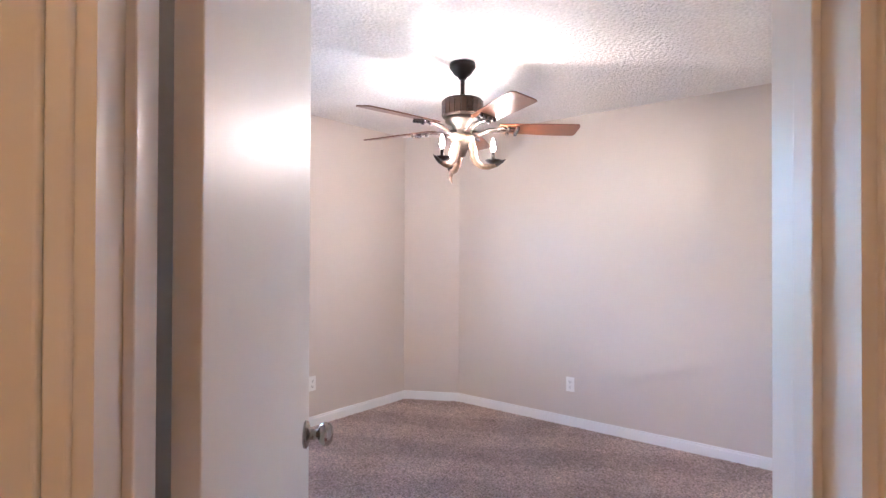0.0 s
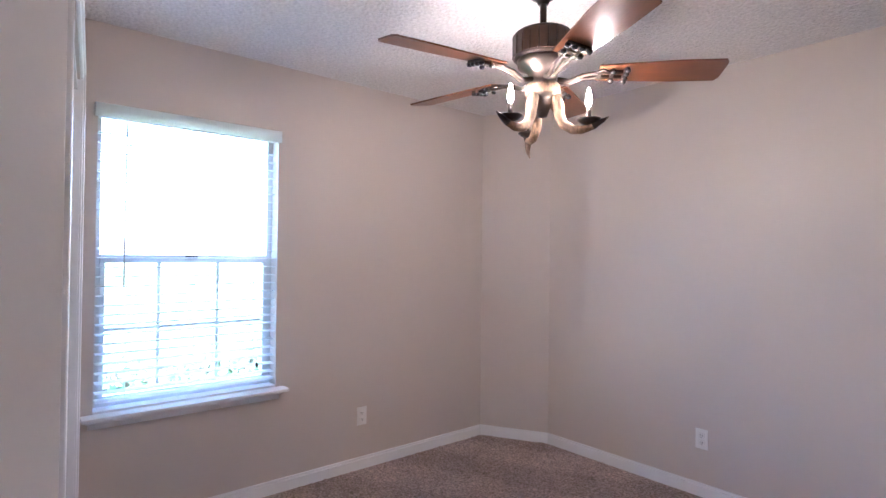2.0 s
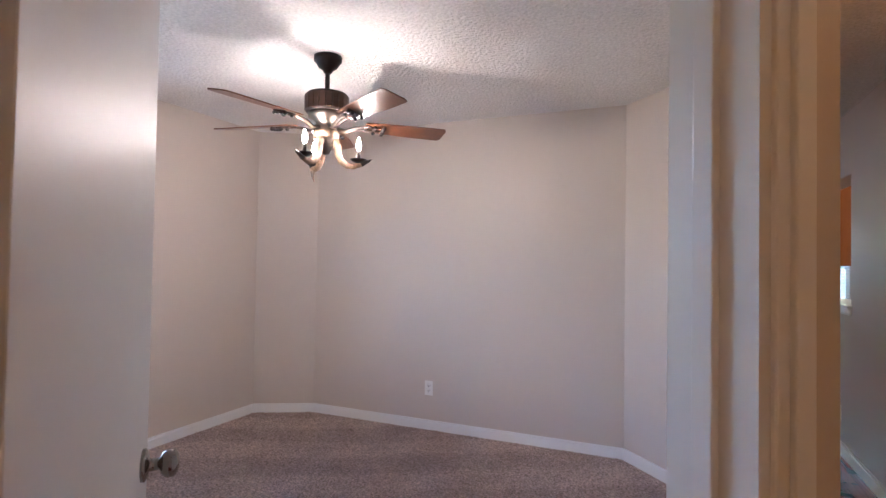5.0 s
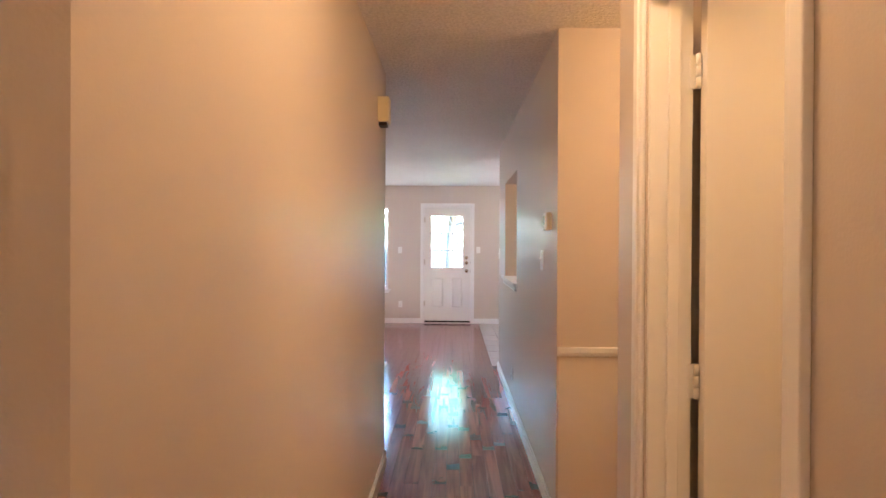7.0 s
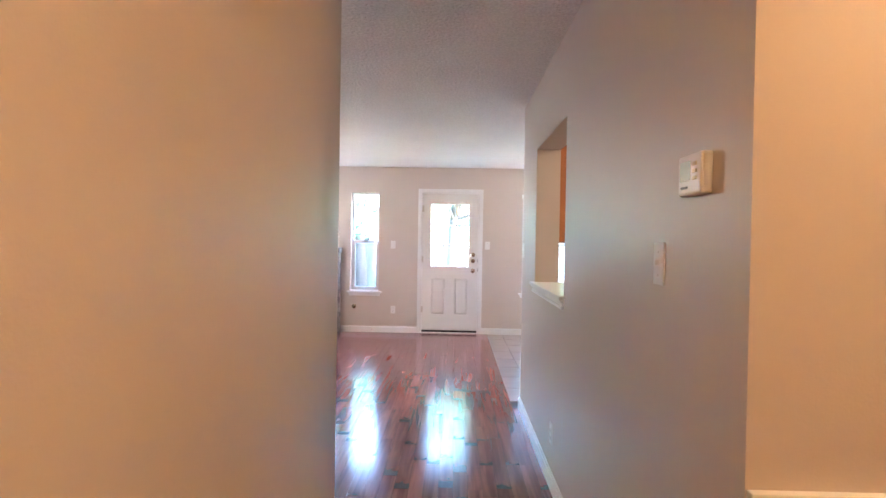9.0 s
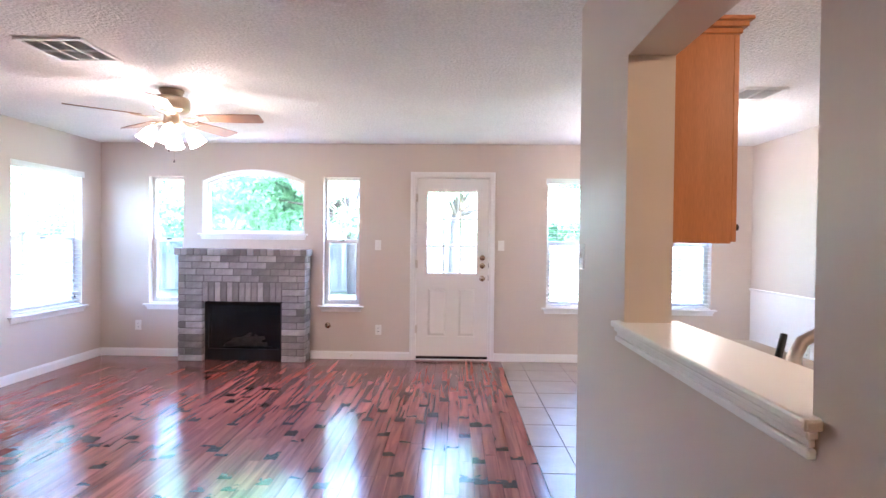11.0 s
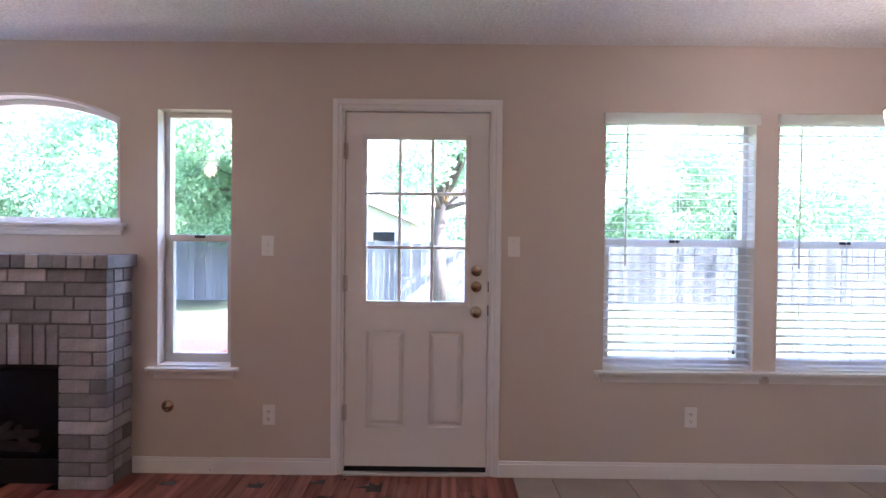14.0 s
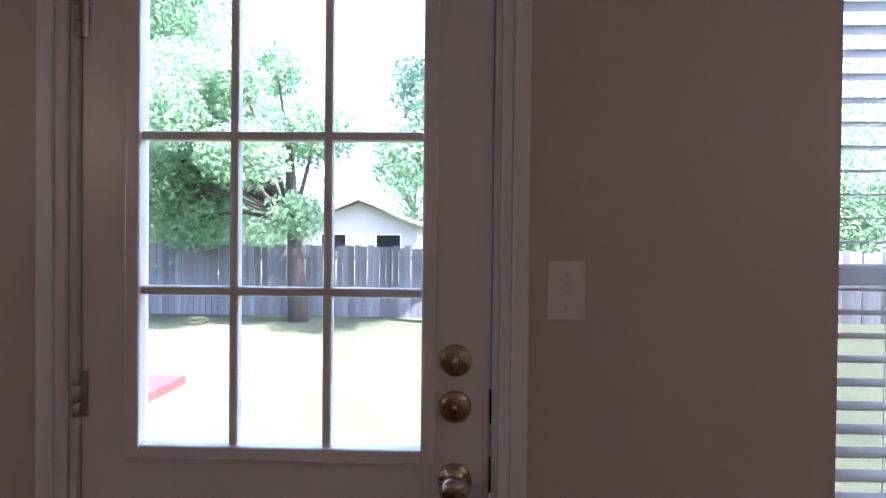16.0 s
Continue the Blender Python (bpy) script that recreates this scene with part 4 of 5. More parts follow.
# ---------------------------------------------------------------- bedroom ceiling fan
def blade_mesh(r0, r1, w0, w1, thick=0.006, pitch=-12.0, skew=0.0):
    bm = bmesh.new()
    out = []
    for k in range(9):
        a = k / 8
        out.append((r0 + (r1 - r0) * a, (w0 + (w1 - w0) * min(a * 1.6, 1)) / 2))
    up = [(x, w) for x, w in out]
    up[-1] = (r1 - 0.012, w1 / 2)
    edge = up + [(r1, w1 / 2 - 0.02 + skew), (r1, -w1 / 2 + 0.02)] + [(x, -w) for x, w in reversed(up)]
    top = [bm.verts.new((x, y, thick)) for x, y in edge]
    low = [bm.verts.new((x, y, 0)) for x, y in edge]
    bm.faces.new(top)
    bm.faces.new(low[::-1])
    n = len(edge)
    for i in range(n):
        bm.faces.new((top[i], low[i], low[(i + 1) % n], top[(i + 1) % n]))
    bmesh.ops.recalc_face_normals(bm, faces=bm.faces[:])
    bm.transform(pose(0, 0, 0, pitch, 0, 0))
    return bm


fan = thing("antler_ceiling_fan", (-1.757, 2.42, CZ), "dark bronze ceiling fan with wooden blades and antler candle lights", "ceiling fan")
part("canopy", lathe(bmesh.new(), [(0, 0), (0.075, 0), (0.075, -0.025), (0.062, -0.04), (0.05, -0.06), (0.028, -0.075), (0.02, -0.09), (0, -0.09)]), BRONZE, fan)
part("downrod", tube(bmesh.new(), [(0, 0, -0.08), (0, 0, -0.20)], 0.013, 14), BRONZE, fan)
part("motor_drum", lathe(bmesh.new(), [(0, -0.19), (0.03, -0.19), (0.105, -0.205), (0.115, -0.215), (0.113, -0.30), (0.108, -0.31), (0, -0.31)], seg=36), BRONZE, fan, "dark ribbed motor drum")
stave_me = made_mesh("stave", boxes((0.1125, 0.1185, -0.0145, 0.0145, -0.300, -0.218), bevel=0.002), material("dark_stained_staves", (0.055, 0.030, 0.020), rough=0.3, vary=0.3, scale=5, stretch=(1, 1, 14), per_piece=0.35))
for i in range(22):
    st_ = new("stave", stave_me)
    st_.parent = fan
    st_.matrix_local = pose(0, 0, 0, 0, 0, 360 * i / 22)
part("motor_base", lathe(bmesh.new(), [(0, -0.309), (0.10, -0.309), (0.098, -0.335), (0.06, -0.355), (0.05, -0.40), (0.062, -0.405), (0.062, -0.45), (0.045, -0.455), (0.04, -0.47), (0.018, -0.53), (0, -0.535)], seg=30), material("pewter", (0.15, 0.12, 0.10), rough=0.4, metal=0.8, vary=0.1), fan)
part("collar", lathe(bmesh.new(), [(0.063, -0.41), (0.068, -0.415), (0.068, -0.445), (0.063, -0.45)], seg=30), HORN, fan, "bone coloured collar")
blade = blade_mesh(0.21, 0.672, 0.105, 0.145)
iron = bmesh.new()
for sy in (-1, 1):
    tube(iron, [(0.055, 0.006 * sy, -0.025), (0.10, 0.010 * sy, -0.036), (0.15, 0.013 * sy, -0.014), (0.20, 0.016 * sy, -0.007), (0.30, 0.018 * sy, -0.006)], [0.010, 0.009, 0.008, 0.007, 0.006], 8)
    tube(iron, [(0.20, 0.016 * sy, -0.006), (0.225, 0.034 * sy, -0.006), (0.25, 0.018 * sy, -0.006)], 0.005, 6)
for xk, hw in ((0.215, 0.020), (0.262, 0.036), (0.312, 0.046)):
    box(iron, xk - 0.008, xk + 0.008, -hw, hw, -0.011, -0.0005, bevel=0.003)
iron.transform(pose(0, 0, 0, -12, 0, 0))
blade_me, iron_me = made_mesh("blade", blade, BLADE), made_mesh("blade_iron", iron, material("aged_iron", (0.07, 0.055, 0.045), rough=0.4, metal=0.8, vary=0.15))
screw_me = made_mesh("screw", lathe(bmesh.new(), [(0, -0.024), (0.007, -0.023), (0.011, -0.017), (0.0105, -0.011), (0, -0.010)], seg=10), BLACK)
for i in range(5):
    b = new("blade", blade_me)
    b.parent = fan
    b.matrix_local = pose(0, 0, -0.365, 0, 0, -100 + 72 * i)
    k = new("blade_iron", iron_me)
    k.parent = b
    for xk, yk in ((0.262, 0.032), (0.262, -0.032), (0.312, 0.040), (0.312, 0.014), (0.312, -0.014), (0.312, -0.040)):
        k = new("screw", screw_me)
        k.parent = b
        k.matrix_local = pose(0, 0, 0, -12, 0, 0) @ pose(xk, yk, 0)
for i in range(3):
    a = radians((28, 148, 268)[i])
    ca, sa = math.cos(a), math.sin(a)
    P = lambda r, z: (r * ca, r * sa, z)
    arm = part("antler_arm", tube(bmesh.new(), [P(0.05, -0.455), P(0.062, -0.49), P(0.066, -0.53), P(0.08, -0.565), P(0.115, -0.588), P(0.15, -0.592), P(0.19, -0.582), P(0.228, -0.562), P(0.245, -0.552)], [0.021, 0.023, 0.021, 0.019, 0.018, 0.016, 0.012, 0.007, 0.003], 12), HORN, fan)
    part("tip", tube(bmesh.new(), [P(0.19, -0.5815), P(0.228, -0.5615), P(0.248, -0.550)], [0.0145, 0.0085, 0.002], 10), BRONZE, arm)
    dish = part("drip_dish", lathe(bmesh.new(), [(0, -0.575), (0.012, -0.575), (0.03, -0.568), (0.045, -0.556), (0.046, -0.553), (0.03, -0.560), (0, -0.562)], P(0.175, 0), 22), BRONZE, fan)
    part("candle_sleeve", lathe(bmesh.new(), [(0, -0.562), (0.010, -0.562), (0.010, -0.512), (0, -0.511)], P(0.175, 0), 14), BRONZE, dish)
    bulb = part("bulb", lathe(bmesh.new(), [(0, -0.511), (0.007, -0.510), (0.0135, -0.490), (0.013, -0.470), (0.007, -0.445), (0.002, -0.428), (0, -0.426)], P(0.175, 0), 14), GLASS, dish, "clear flame shaped bulb")
    bulb.visible_shadow = False
    # emitter widened to nearly bulb size, its shape stands in for bloom
    part("glow_core", lathe(bmesh.new(), [(0, -0.507), (0.006, -0.503), (0.011, -0.489), (0.0105, -0.471), (0.0055, -0.447), (0, -0.432)], P(0.175, 0), 10), BULB, dish, "glowing core widened to fill the bulb")
    lamp("bulb_light", (-1.757 + 0.175 * ca, 2.42 + 0.175 * sa, CZ - 0.474), 0.55, (1.0, 0.74, 0.50), 0.014)
part("finial_horn", tube(bmesh.new(), [(-0.16, 0.10, -0.585), (-0.165, 0.105, -0.61), (-0.16, 0.10, -0.63), (-0.165, 0.12, -0.655)], [0.014, 0.012, 0.008, 0.003], 10), HORN, fan)
for dx in (0.03, -0.025):
    part("pull_chain", tube(bmesh.new(), [(dx, 0.03, -0.45), (dx, 0.03, -0.58)], 0.0015, 5), NICKEL, fan)

# ---------------------------------------------------------------- living room ceiling fan
fan2 = thing("brass_ceiling_fan", (-1.59, 7.56, CZ), "brass ceiling fan with lit white glass tulip shades", "ceiling fan")
BRASS = material("brushed_brass", (0.46, 0.36, 0.25), rough=0.3, metal=0.9, vary=0.05)
part("canopy", lathe(bmesh.new(), [(0, 0), (0.085, 0), (0.085, -0.01), (0.075, -0.03), (0.07, -0.05), (0, -0.05)]), BRASS, fan2)
part("motor", lathe(bmesh.new(), [(0, -0.049), (0.07, -0.05), (0.12, -0.06), (0.128, -0.075), (0.126, -0.13), (0.115, -0.15), (0.09, -0.165), (0.055, -0.17), (0, -0.17)], seg=36), BRASS, fan2)
part("switch_cup", lathe(bmesh.new(), [(0, -0.169), (0.05, -0.17), (0.055, -0.22), (0.06, -0.25), (0.035, -0.275), (0.012, -0.29), (0, -0.30)], seg=28), BRASS, fan2)
BLADE2 = material("light_walnut_blade", (0.25, 0.13, 0.075), rough=0.35, vary=0.12, scale=4, fine=0.1, fine_scale=30, stretch=(1, 10, 1))
blade2_me = made_mesh("blade", blade_mesh(0.20, 0.66, 0.11, 0.14), BLADE2)
iron2 = boxes((0.09, 0.24, -0.018, 0.018, -0.012, -0.002), bevel=0.004)
box(iron2, 0.21, 0.27, -0.045, 0.045, -0.008, -0.001, bevel=0.003)
iron2.transform(pose(0, 0, 0, -12, 0, 0))
iron2_me = made_mesh("blade_iron", iron2, BRASS)
for i in range(5):
    b = new("blade", blade2_me)
    b.parent = fan2
    b.matrix_local = pose(0, 0, -0.205, 0, 0, 2 + 72 * i)
    k = new("blade_iron", iron2_me)
    k.parent = b
for i in range(4):
    a = 20 + 90 * i
    m = pose(0, 0, -0.26, 0, 0, a)
    arm = part("light_arm", turned(tube(bmesh.new(), [(0.04, 0, 0.01), (0.075, 0, 0.02), (0.105, 0, 0.0), (0.115, 0, -0.02)], 0.008, 8), m), BRASS, fan2)
    tul = lathe(bmesh.new(), [(0.018, 0.0), (0.026, -0.012), (0.042, -0.04), (0.050, -0.075), (0.058, -0.115), (0.066, -0.13), (0.063, -0.131), (0.047, -0.075), (0.02, -0.012), (0.0, -0.008)], seg=22)
    tul.transform(m @ pose(0.112, 0, -0.015, 0, -32, 0))
    part("shade", tul, SHADE, arm, "lit frosted glass tulip shade")
    c, s_ = math.cos(radians(a)), math.sin(radians(a))
    lamp("fan_light", (-1.59 + 0.19 * c, 7.56 + 0.19 * s_, CZ - 0.43), 0.17, (1.0, 0.72, 0.46), 0.05)
for dx, ln in ((0.02, 0.22), (-0.02, 0.14)):
    part("pull_chain", tube(bmesh.new(), [(dx, 0, -0.29), (dx, 0, -0.29 - ln)], 0.0013, 5), BRASS, fan2)
    part("pull_knob", lathe(bmesh.new(), [(0, -0.29 - ln - 0.022), (0.006, -0.29 - ln - 0.018), (0.005, -0.29 - ln), (0, -0.29 - ln + 0.002)], (dx, 0, 0), 10), BRONZE, fan2)

# ---------------------------------------------------------------- dining chandelier
CHMETAL = material("brown_nickel", (0.30, 0.25, 0.21), rough=0.3, metal=0.9, vary=0.08)
ch = thing("dining_chandelier", (2.535, 8.52, CZ), "brushed nickel chandelier with lit white glass bowls", "chandelier")
part("canopy", lathe(bmesh.new(), [(0, 0), (0.065, 0), (0.065, -0.008), (0.05, -0.02), (0.012, -0.03), (0, -0.03)]), CHMETAL, ch)
chain = bmesh.new()
for i in range(8):
    z = -0.035 - 0.026 * i
    pts = [(0.008 * math.cos(q) if i % 2 else 0, 0 if i % 2 else 0.008 * math.cos(q), z - 0.016 + 0.017 * math.sin(q)) for q in [2 * math.pi * k / 10 for k in range(11)]]
    tube(chain, pts, 0.0025, 6)
part("chain", chain, CHMETAL, ch)
part("loop", boxes((-0.018, -0.012, -0.004, 0.004, -0.31, -0.235), (0.012, 0.018, -0.004, 0.004, -0.31, -0.235), (-0.018, 0.018, -0.004, 0.004, -0.241, -0.235), (-0.018, 0.018, -0.004, 0.004, -0.316, -0.31)), CHMETAL, ch)
for k in range(6):
    a = radians(60 * k)
    part("rod", tube(bmesh.new(), [(0.035 * math.cos(a), 0.035 * math.sin(a), -0.34 + 0.02 * (k % 2)), (0.035 * math.cos(a), 0.035 * math.sin(a), -0.97 + 0.03 * (k % 3))], 0.0075, 8), CHMETAL, ch)
part("core", tube(bmesh.new(), [(0, 0, -0.31), (0, 0, -1.01)], 0.012, 10), CHMETAL, ch)
part("ring", lathe(bmesh.new(), [(0.02, -0.40), (0.05, -0.40), (0.05, -0.408), (0.02, -0.408)]), CHMETAL, ch)
BOWL = lathe(bmesh.new(), [(0.0, 0.0), (0.03, 0.002), (0.06, 0.02), (0.084, 0.055), (0.096, 0.10), (0.099, 0.126), (0.095, 0.126), (0.09, 0.098), (0.076, 0.055), (0.05, 0.024), (0.0, 0.012)], seg=28)
bowl_me = made_mesh("bowl", BOWL, BOWL_GLASS)
for k in range(5):
    a = radians(-114 + 72 * k)
    c, s_ = math.cos(a), math.sin(a)
    am = bmesh.new()
    for dz in (-0.86, -0.885):
        off = 0.010 if dz > -0.87 else -0.010
        tube(am, [(0.02 * c - off * s_, 0.02 * s_ + off * c, dz), (0.34 * c - off * s_, 0.34 * s_ + off * c, dz)], 0.0045, 6)
    arm = part("arm", am, CHMETAL, ch)
    part("post", tube(bmesh.new(), [(0.26 * c, 0.26 * s_, -0.91), (0.26 * c, 0.26 * s_, -0.79)], 0.006, 8), CHMETAL, arm)
    part("cup", lathe(bmesh.new(), [(0, -0.80), (0.02, -0.80), (0.034, -0.775), (0.036, -0.755), (0, -0.755)], (0.26 * c, 0.26 * s_, 0), 18), CHMETAL, arm)
    b = new("bowl", bowl_me)
    b.parent = arm
    b.matrix_local = pose(0.26 * c, 0.26 * s_, -0.753)
    b["label"] = "lit white glass bowl"
    lamp("bowl_light", (2.535 + 0.26 * c, 8.52 + 0.26 * s_, CZ - 0.58), 0.02, (1.0, 0.62, 0.33), 0.04)

# unseen ceiling domes, added for the warm light in the hall and side rooms
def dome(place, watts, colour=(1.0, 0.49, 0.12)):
    o = thing("unseen_ceiling_dome", place, "unseen frosted glass dome light added on the ceiling", "ceiling light", "hall lights")
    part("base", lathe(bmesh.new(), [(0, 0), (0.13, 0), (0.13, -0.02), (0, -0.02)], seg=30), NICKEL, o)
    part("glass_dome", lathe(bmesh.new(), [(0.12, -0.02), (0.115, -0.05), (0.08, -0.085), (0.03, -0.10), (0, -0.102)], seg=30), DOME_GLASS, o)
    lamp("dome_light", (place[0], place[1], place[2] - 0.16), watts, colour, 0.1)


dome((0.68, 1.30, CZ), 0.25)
# extra fill dome behind the camera, evens out the light on the hall wall
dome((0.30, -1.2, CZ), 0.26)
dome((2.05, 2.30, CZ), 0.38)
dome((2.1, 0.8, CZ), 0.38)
dome((2.6, 4.4, CZ), 0.8, (1.0, 0.66, 0.34))

# ---------------------------------------------------------------- outdoors
GZ = -0.30
gb = bmesh.new()
prism(gb, [(-1500, -1500), (1500, -1500), (1500, 1500), (-1500, 1500)], GZ - 0.5, GZ)
structure("ground", gb, GRASS, "sunlit green lawn", "lawn")
patio = structure("patio", boxes((-7.0, -2.4, 9.87, 14.9, GZ, GZ + 0.10)), PATIO, "reddish concrete patio slab", "patio")
fence = thing("wooden_fence", (0, 20.8, GZ), "weathered grey wooden board fence", "fence")
PK = [made_mesh("picket", prism(bmesh.new(), [(0, 0), (0.135, 0), (0.135, 0.018), (0, 0.018)], 0, h), FENCEW) for h in (1.60, 1.63, 1.57, 1.61)]
for i in range(280):
    p = new("picket", PK[random.randrange(4)])
    p.parent = fence
    p.matrix_local = pose(-20 + 0.143 * i, random.uniform(-0.006, 0.006), 0, 0, random.uniform(-0.6, 0.6), 0)
for z in (0.3, 1.3):
    part("rail", boxes((-20, 20, 0.03, 0.07, z, z + 0.09)), FENCEW, fence)
def leaf_cloud(clumps, n, size, seed):
    """Many small leaves scattered through clumps (x, y, z, radius)."""
    rng = np.random.default_rng(seed)
    cl = np.array(clumps)
    w = cl[:, 3] ** 2
    pick = rng.choice(len(cl), n, p=w / w.sum())
    d = rng.normal(size=(n, 3))
    d /= np.linalg.norm(d, axis=1)[:, None]
    c = cl[pick, :3] + d * (cl[pick, 3] * rng.uniform(0.45, 1.05, n))[:, None] * [1, 1, 0.75]
    a = rng.normal(size=(n, 3))
    a /= np.linalg.norm(a, axis=1)[:, None]
    b = np.cross(a, rng.normal(size=(n, 3)))
    b /= np.linalg.norm(b, axis=1)[:, None]
    s = size * rng.uniform(0.6, 1.3, n)[:, None]
    v = np.stack([c - a * s, c + b * s * 0.45, c + a * s, c - b * s * 0.45], 1).reshape(-1, 3)
    f = np.arange(4 * n).reshape(-1, 4)
    me = bpy.data.meshes.new("crown")
    me.from_pydata(v.tolist(), [], f.tolist())
    me.materials.append(LEAF)
    return me


def tree(x, y, h, r, seed, leaves=5000, size=0.16, low=0.3, shift=0.0):
    rng = random.Random(seed)
    o = thing("tree", (x, y, GZ), "leafy green tree standing by the fence", "tree", "garden trees")
    lean = rng.uniform(-0.4, 0.4)
    trunk = bmesh.new()
    tube(trunk, [(0, 0, -0.1), (lean * 0.2, 0, h * 0.18), (lean * 0.6, 0.1, h * 0.36), (lean, 0.1, h * 0.6)], [0.22, 0.17, 0.13, 0.06], 10)
    clumps = []
    for k in range(16):
        a, q = rng.uniform(0, 6.28), rng.uniform(0.2, 1.0)
        z = h * rng.uniform(low, 0.95)
        reach = r * q * (1.0 - 0.5 * abs(z / h - 0.55))
        e = (shift + reach * math.cos(a), reach * math.sin(a), z)
        clumps.append((*e, r * rng.uniform(0.28, 0.48)))
        tube(trunk, [(lean * 0.5, 0.05, h * 0.3), (e[0] * 0.5, e[1] * 0.5, (h * 0.35 + z) / 2), e], [0.07, 0.045, 0.015], 6)
    part("trunk", trunk, BARK, o)
    c = new("crown", leaf_cloud(clumps, leaves, size, seed))
    c.parent = o
    return o


for x, y, h, r, sd, n, low in ((-2.6, 20.0, 7.0, 2.2, 1, 11000, 0.30), (-7.0, 22.5, 8.5, 3.8, 2, 17000, 0.12), (-9.0, 27, 9.0, 4.0, 3, 12000, 0.12), (-15.5, 23, 9, 4.2, 4, 14000, 0.12), (-21, 22, 9, 4.2, 14, 12000, 0.12), (0.45, 20.0, 8.0, 2.3, 5, 9000, 0.34), (5.5, 24, 6.0, 3.0, 6, 12000, 0.2), (10.5, 24, 7, 3.6, 7, 14000, 0.15), (17, 25, 8, 4.5, 8, 12000, 0.15), (9, 36, 8, 4, 10, 9000, 0.2), (-11.5, 24.5, 10, 4.4, 15, 18000, 0.10), (-18.5, 26, 10, 4.6, 16, 12000, 0.10), (3.0, 27, 6.5, 3.4, 17, 11000, 0.12), (14, 30, 9, 4.6, 18, 11000, 0.12), (-2.5, 47, 12, 5.5, 19, 14000, 0.15), (3.5, 44, 11, 5, 20, 12000, 0.15), (-13, 45, 13, 6, 21, 12000, 0.12)):
    tree(x, y, h, r, sd, int(n * 2.6), 0.07, low, {1: -1.6, 5: 0.7}.get(sd, 0.0))
hedge = thing("hedge", (-7.2, 2.2, GZ), "low green hedge outside the bedroom window", "hedge")
hc = new("foliage", leaf_cloud([(0, -2.5 + 0.5 * i, 0.30, 0.42) for i in range(11)], 5000, 0.05, 31))
hc.parent = hedge
part("stem", boxes((-0.05, 0.05, -2.5, 2.5, 0.0, 0.4)), BARK, hedge)
house = thing("neighbour_house", (-3.6, 33, GZ), "tan neighbouring house with a low gable roof", "house")
part("wall", boxes((-2.7, 2.5, 0, 9, 0, 2.5)), SIDING, house)
gb_ = bmesh.new()
vs = [gb_.verts.new(c) for c in ((-2.7, 0.0, 2.5), (2.5, 0.0, 2.5), (-0.1, 0.0, 3.55), (-2.7, 9.0, 2.5), (2.5, 9.0, 2.5), (-0.1, 9.0, 3.55))]
for q in ((0, 1, 2), (5, 4, 3)):
    gb_.faces.new([vs[k] for k in q])
part("gable", gb_, SIDING, house)
for sx in (-1, 1):
    rf = bmesh.new()
    e = -0.1 + sx * 3.0
    vs = [rf.verts.new(c) for z in (0, 0.12) for c in ((-0.1, -0.5, 3.6 + z), (e, -0.5, 2.38 + z), (e, 9.5, 2.38 + z), (-0.1, 9.5, 3.6 + z))]
    for q in ((0, 1, 2, 3), (7, 6, 5, 4), (0, 4, 5, 1), (1, 5, 6, 2)):
        rf.faces.new([vs[k] for k in q])
    bmesh.ops.recalc_face_normals(rf, faces=rf.faces[:])
    part("roof", rf, SHINGLE, house)
for x in (-1.9, 0.6):
    wnd = part("window", boxes((x, x + 1.2, -0.04, 0.0, 1.2, 2.1)), TRIM, house)
    part("pane", boxes((x + 0.06, x + 1.14, -0.047, -0.041, 1.26, 2.04)), BLACK, wnd)
wing = part("wing", boxes((-9.5, -2.71, 2, 9, 0, 2.4)), SIDING, house)
part("wing_roof", prism(bmesh.new(), [(-9.9, 1.6), (-2.5, 1.6), (-2.5, 9.4), (-9.9, 9.4)], 2.4, 2.55), SHINGLE, wing)

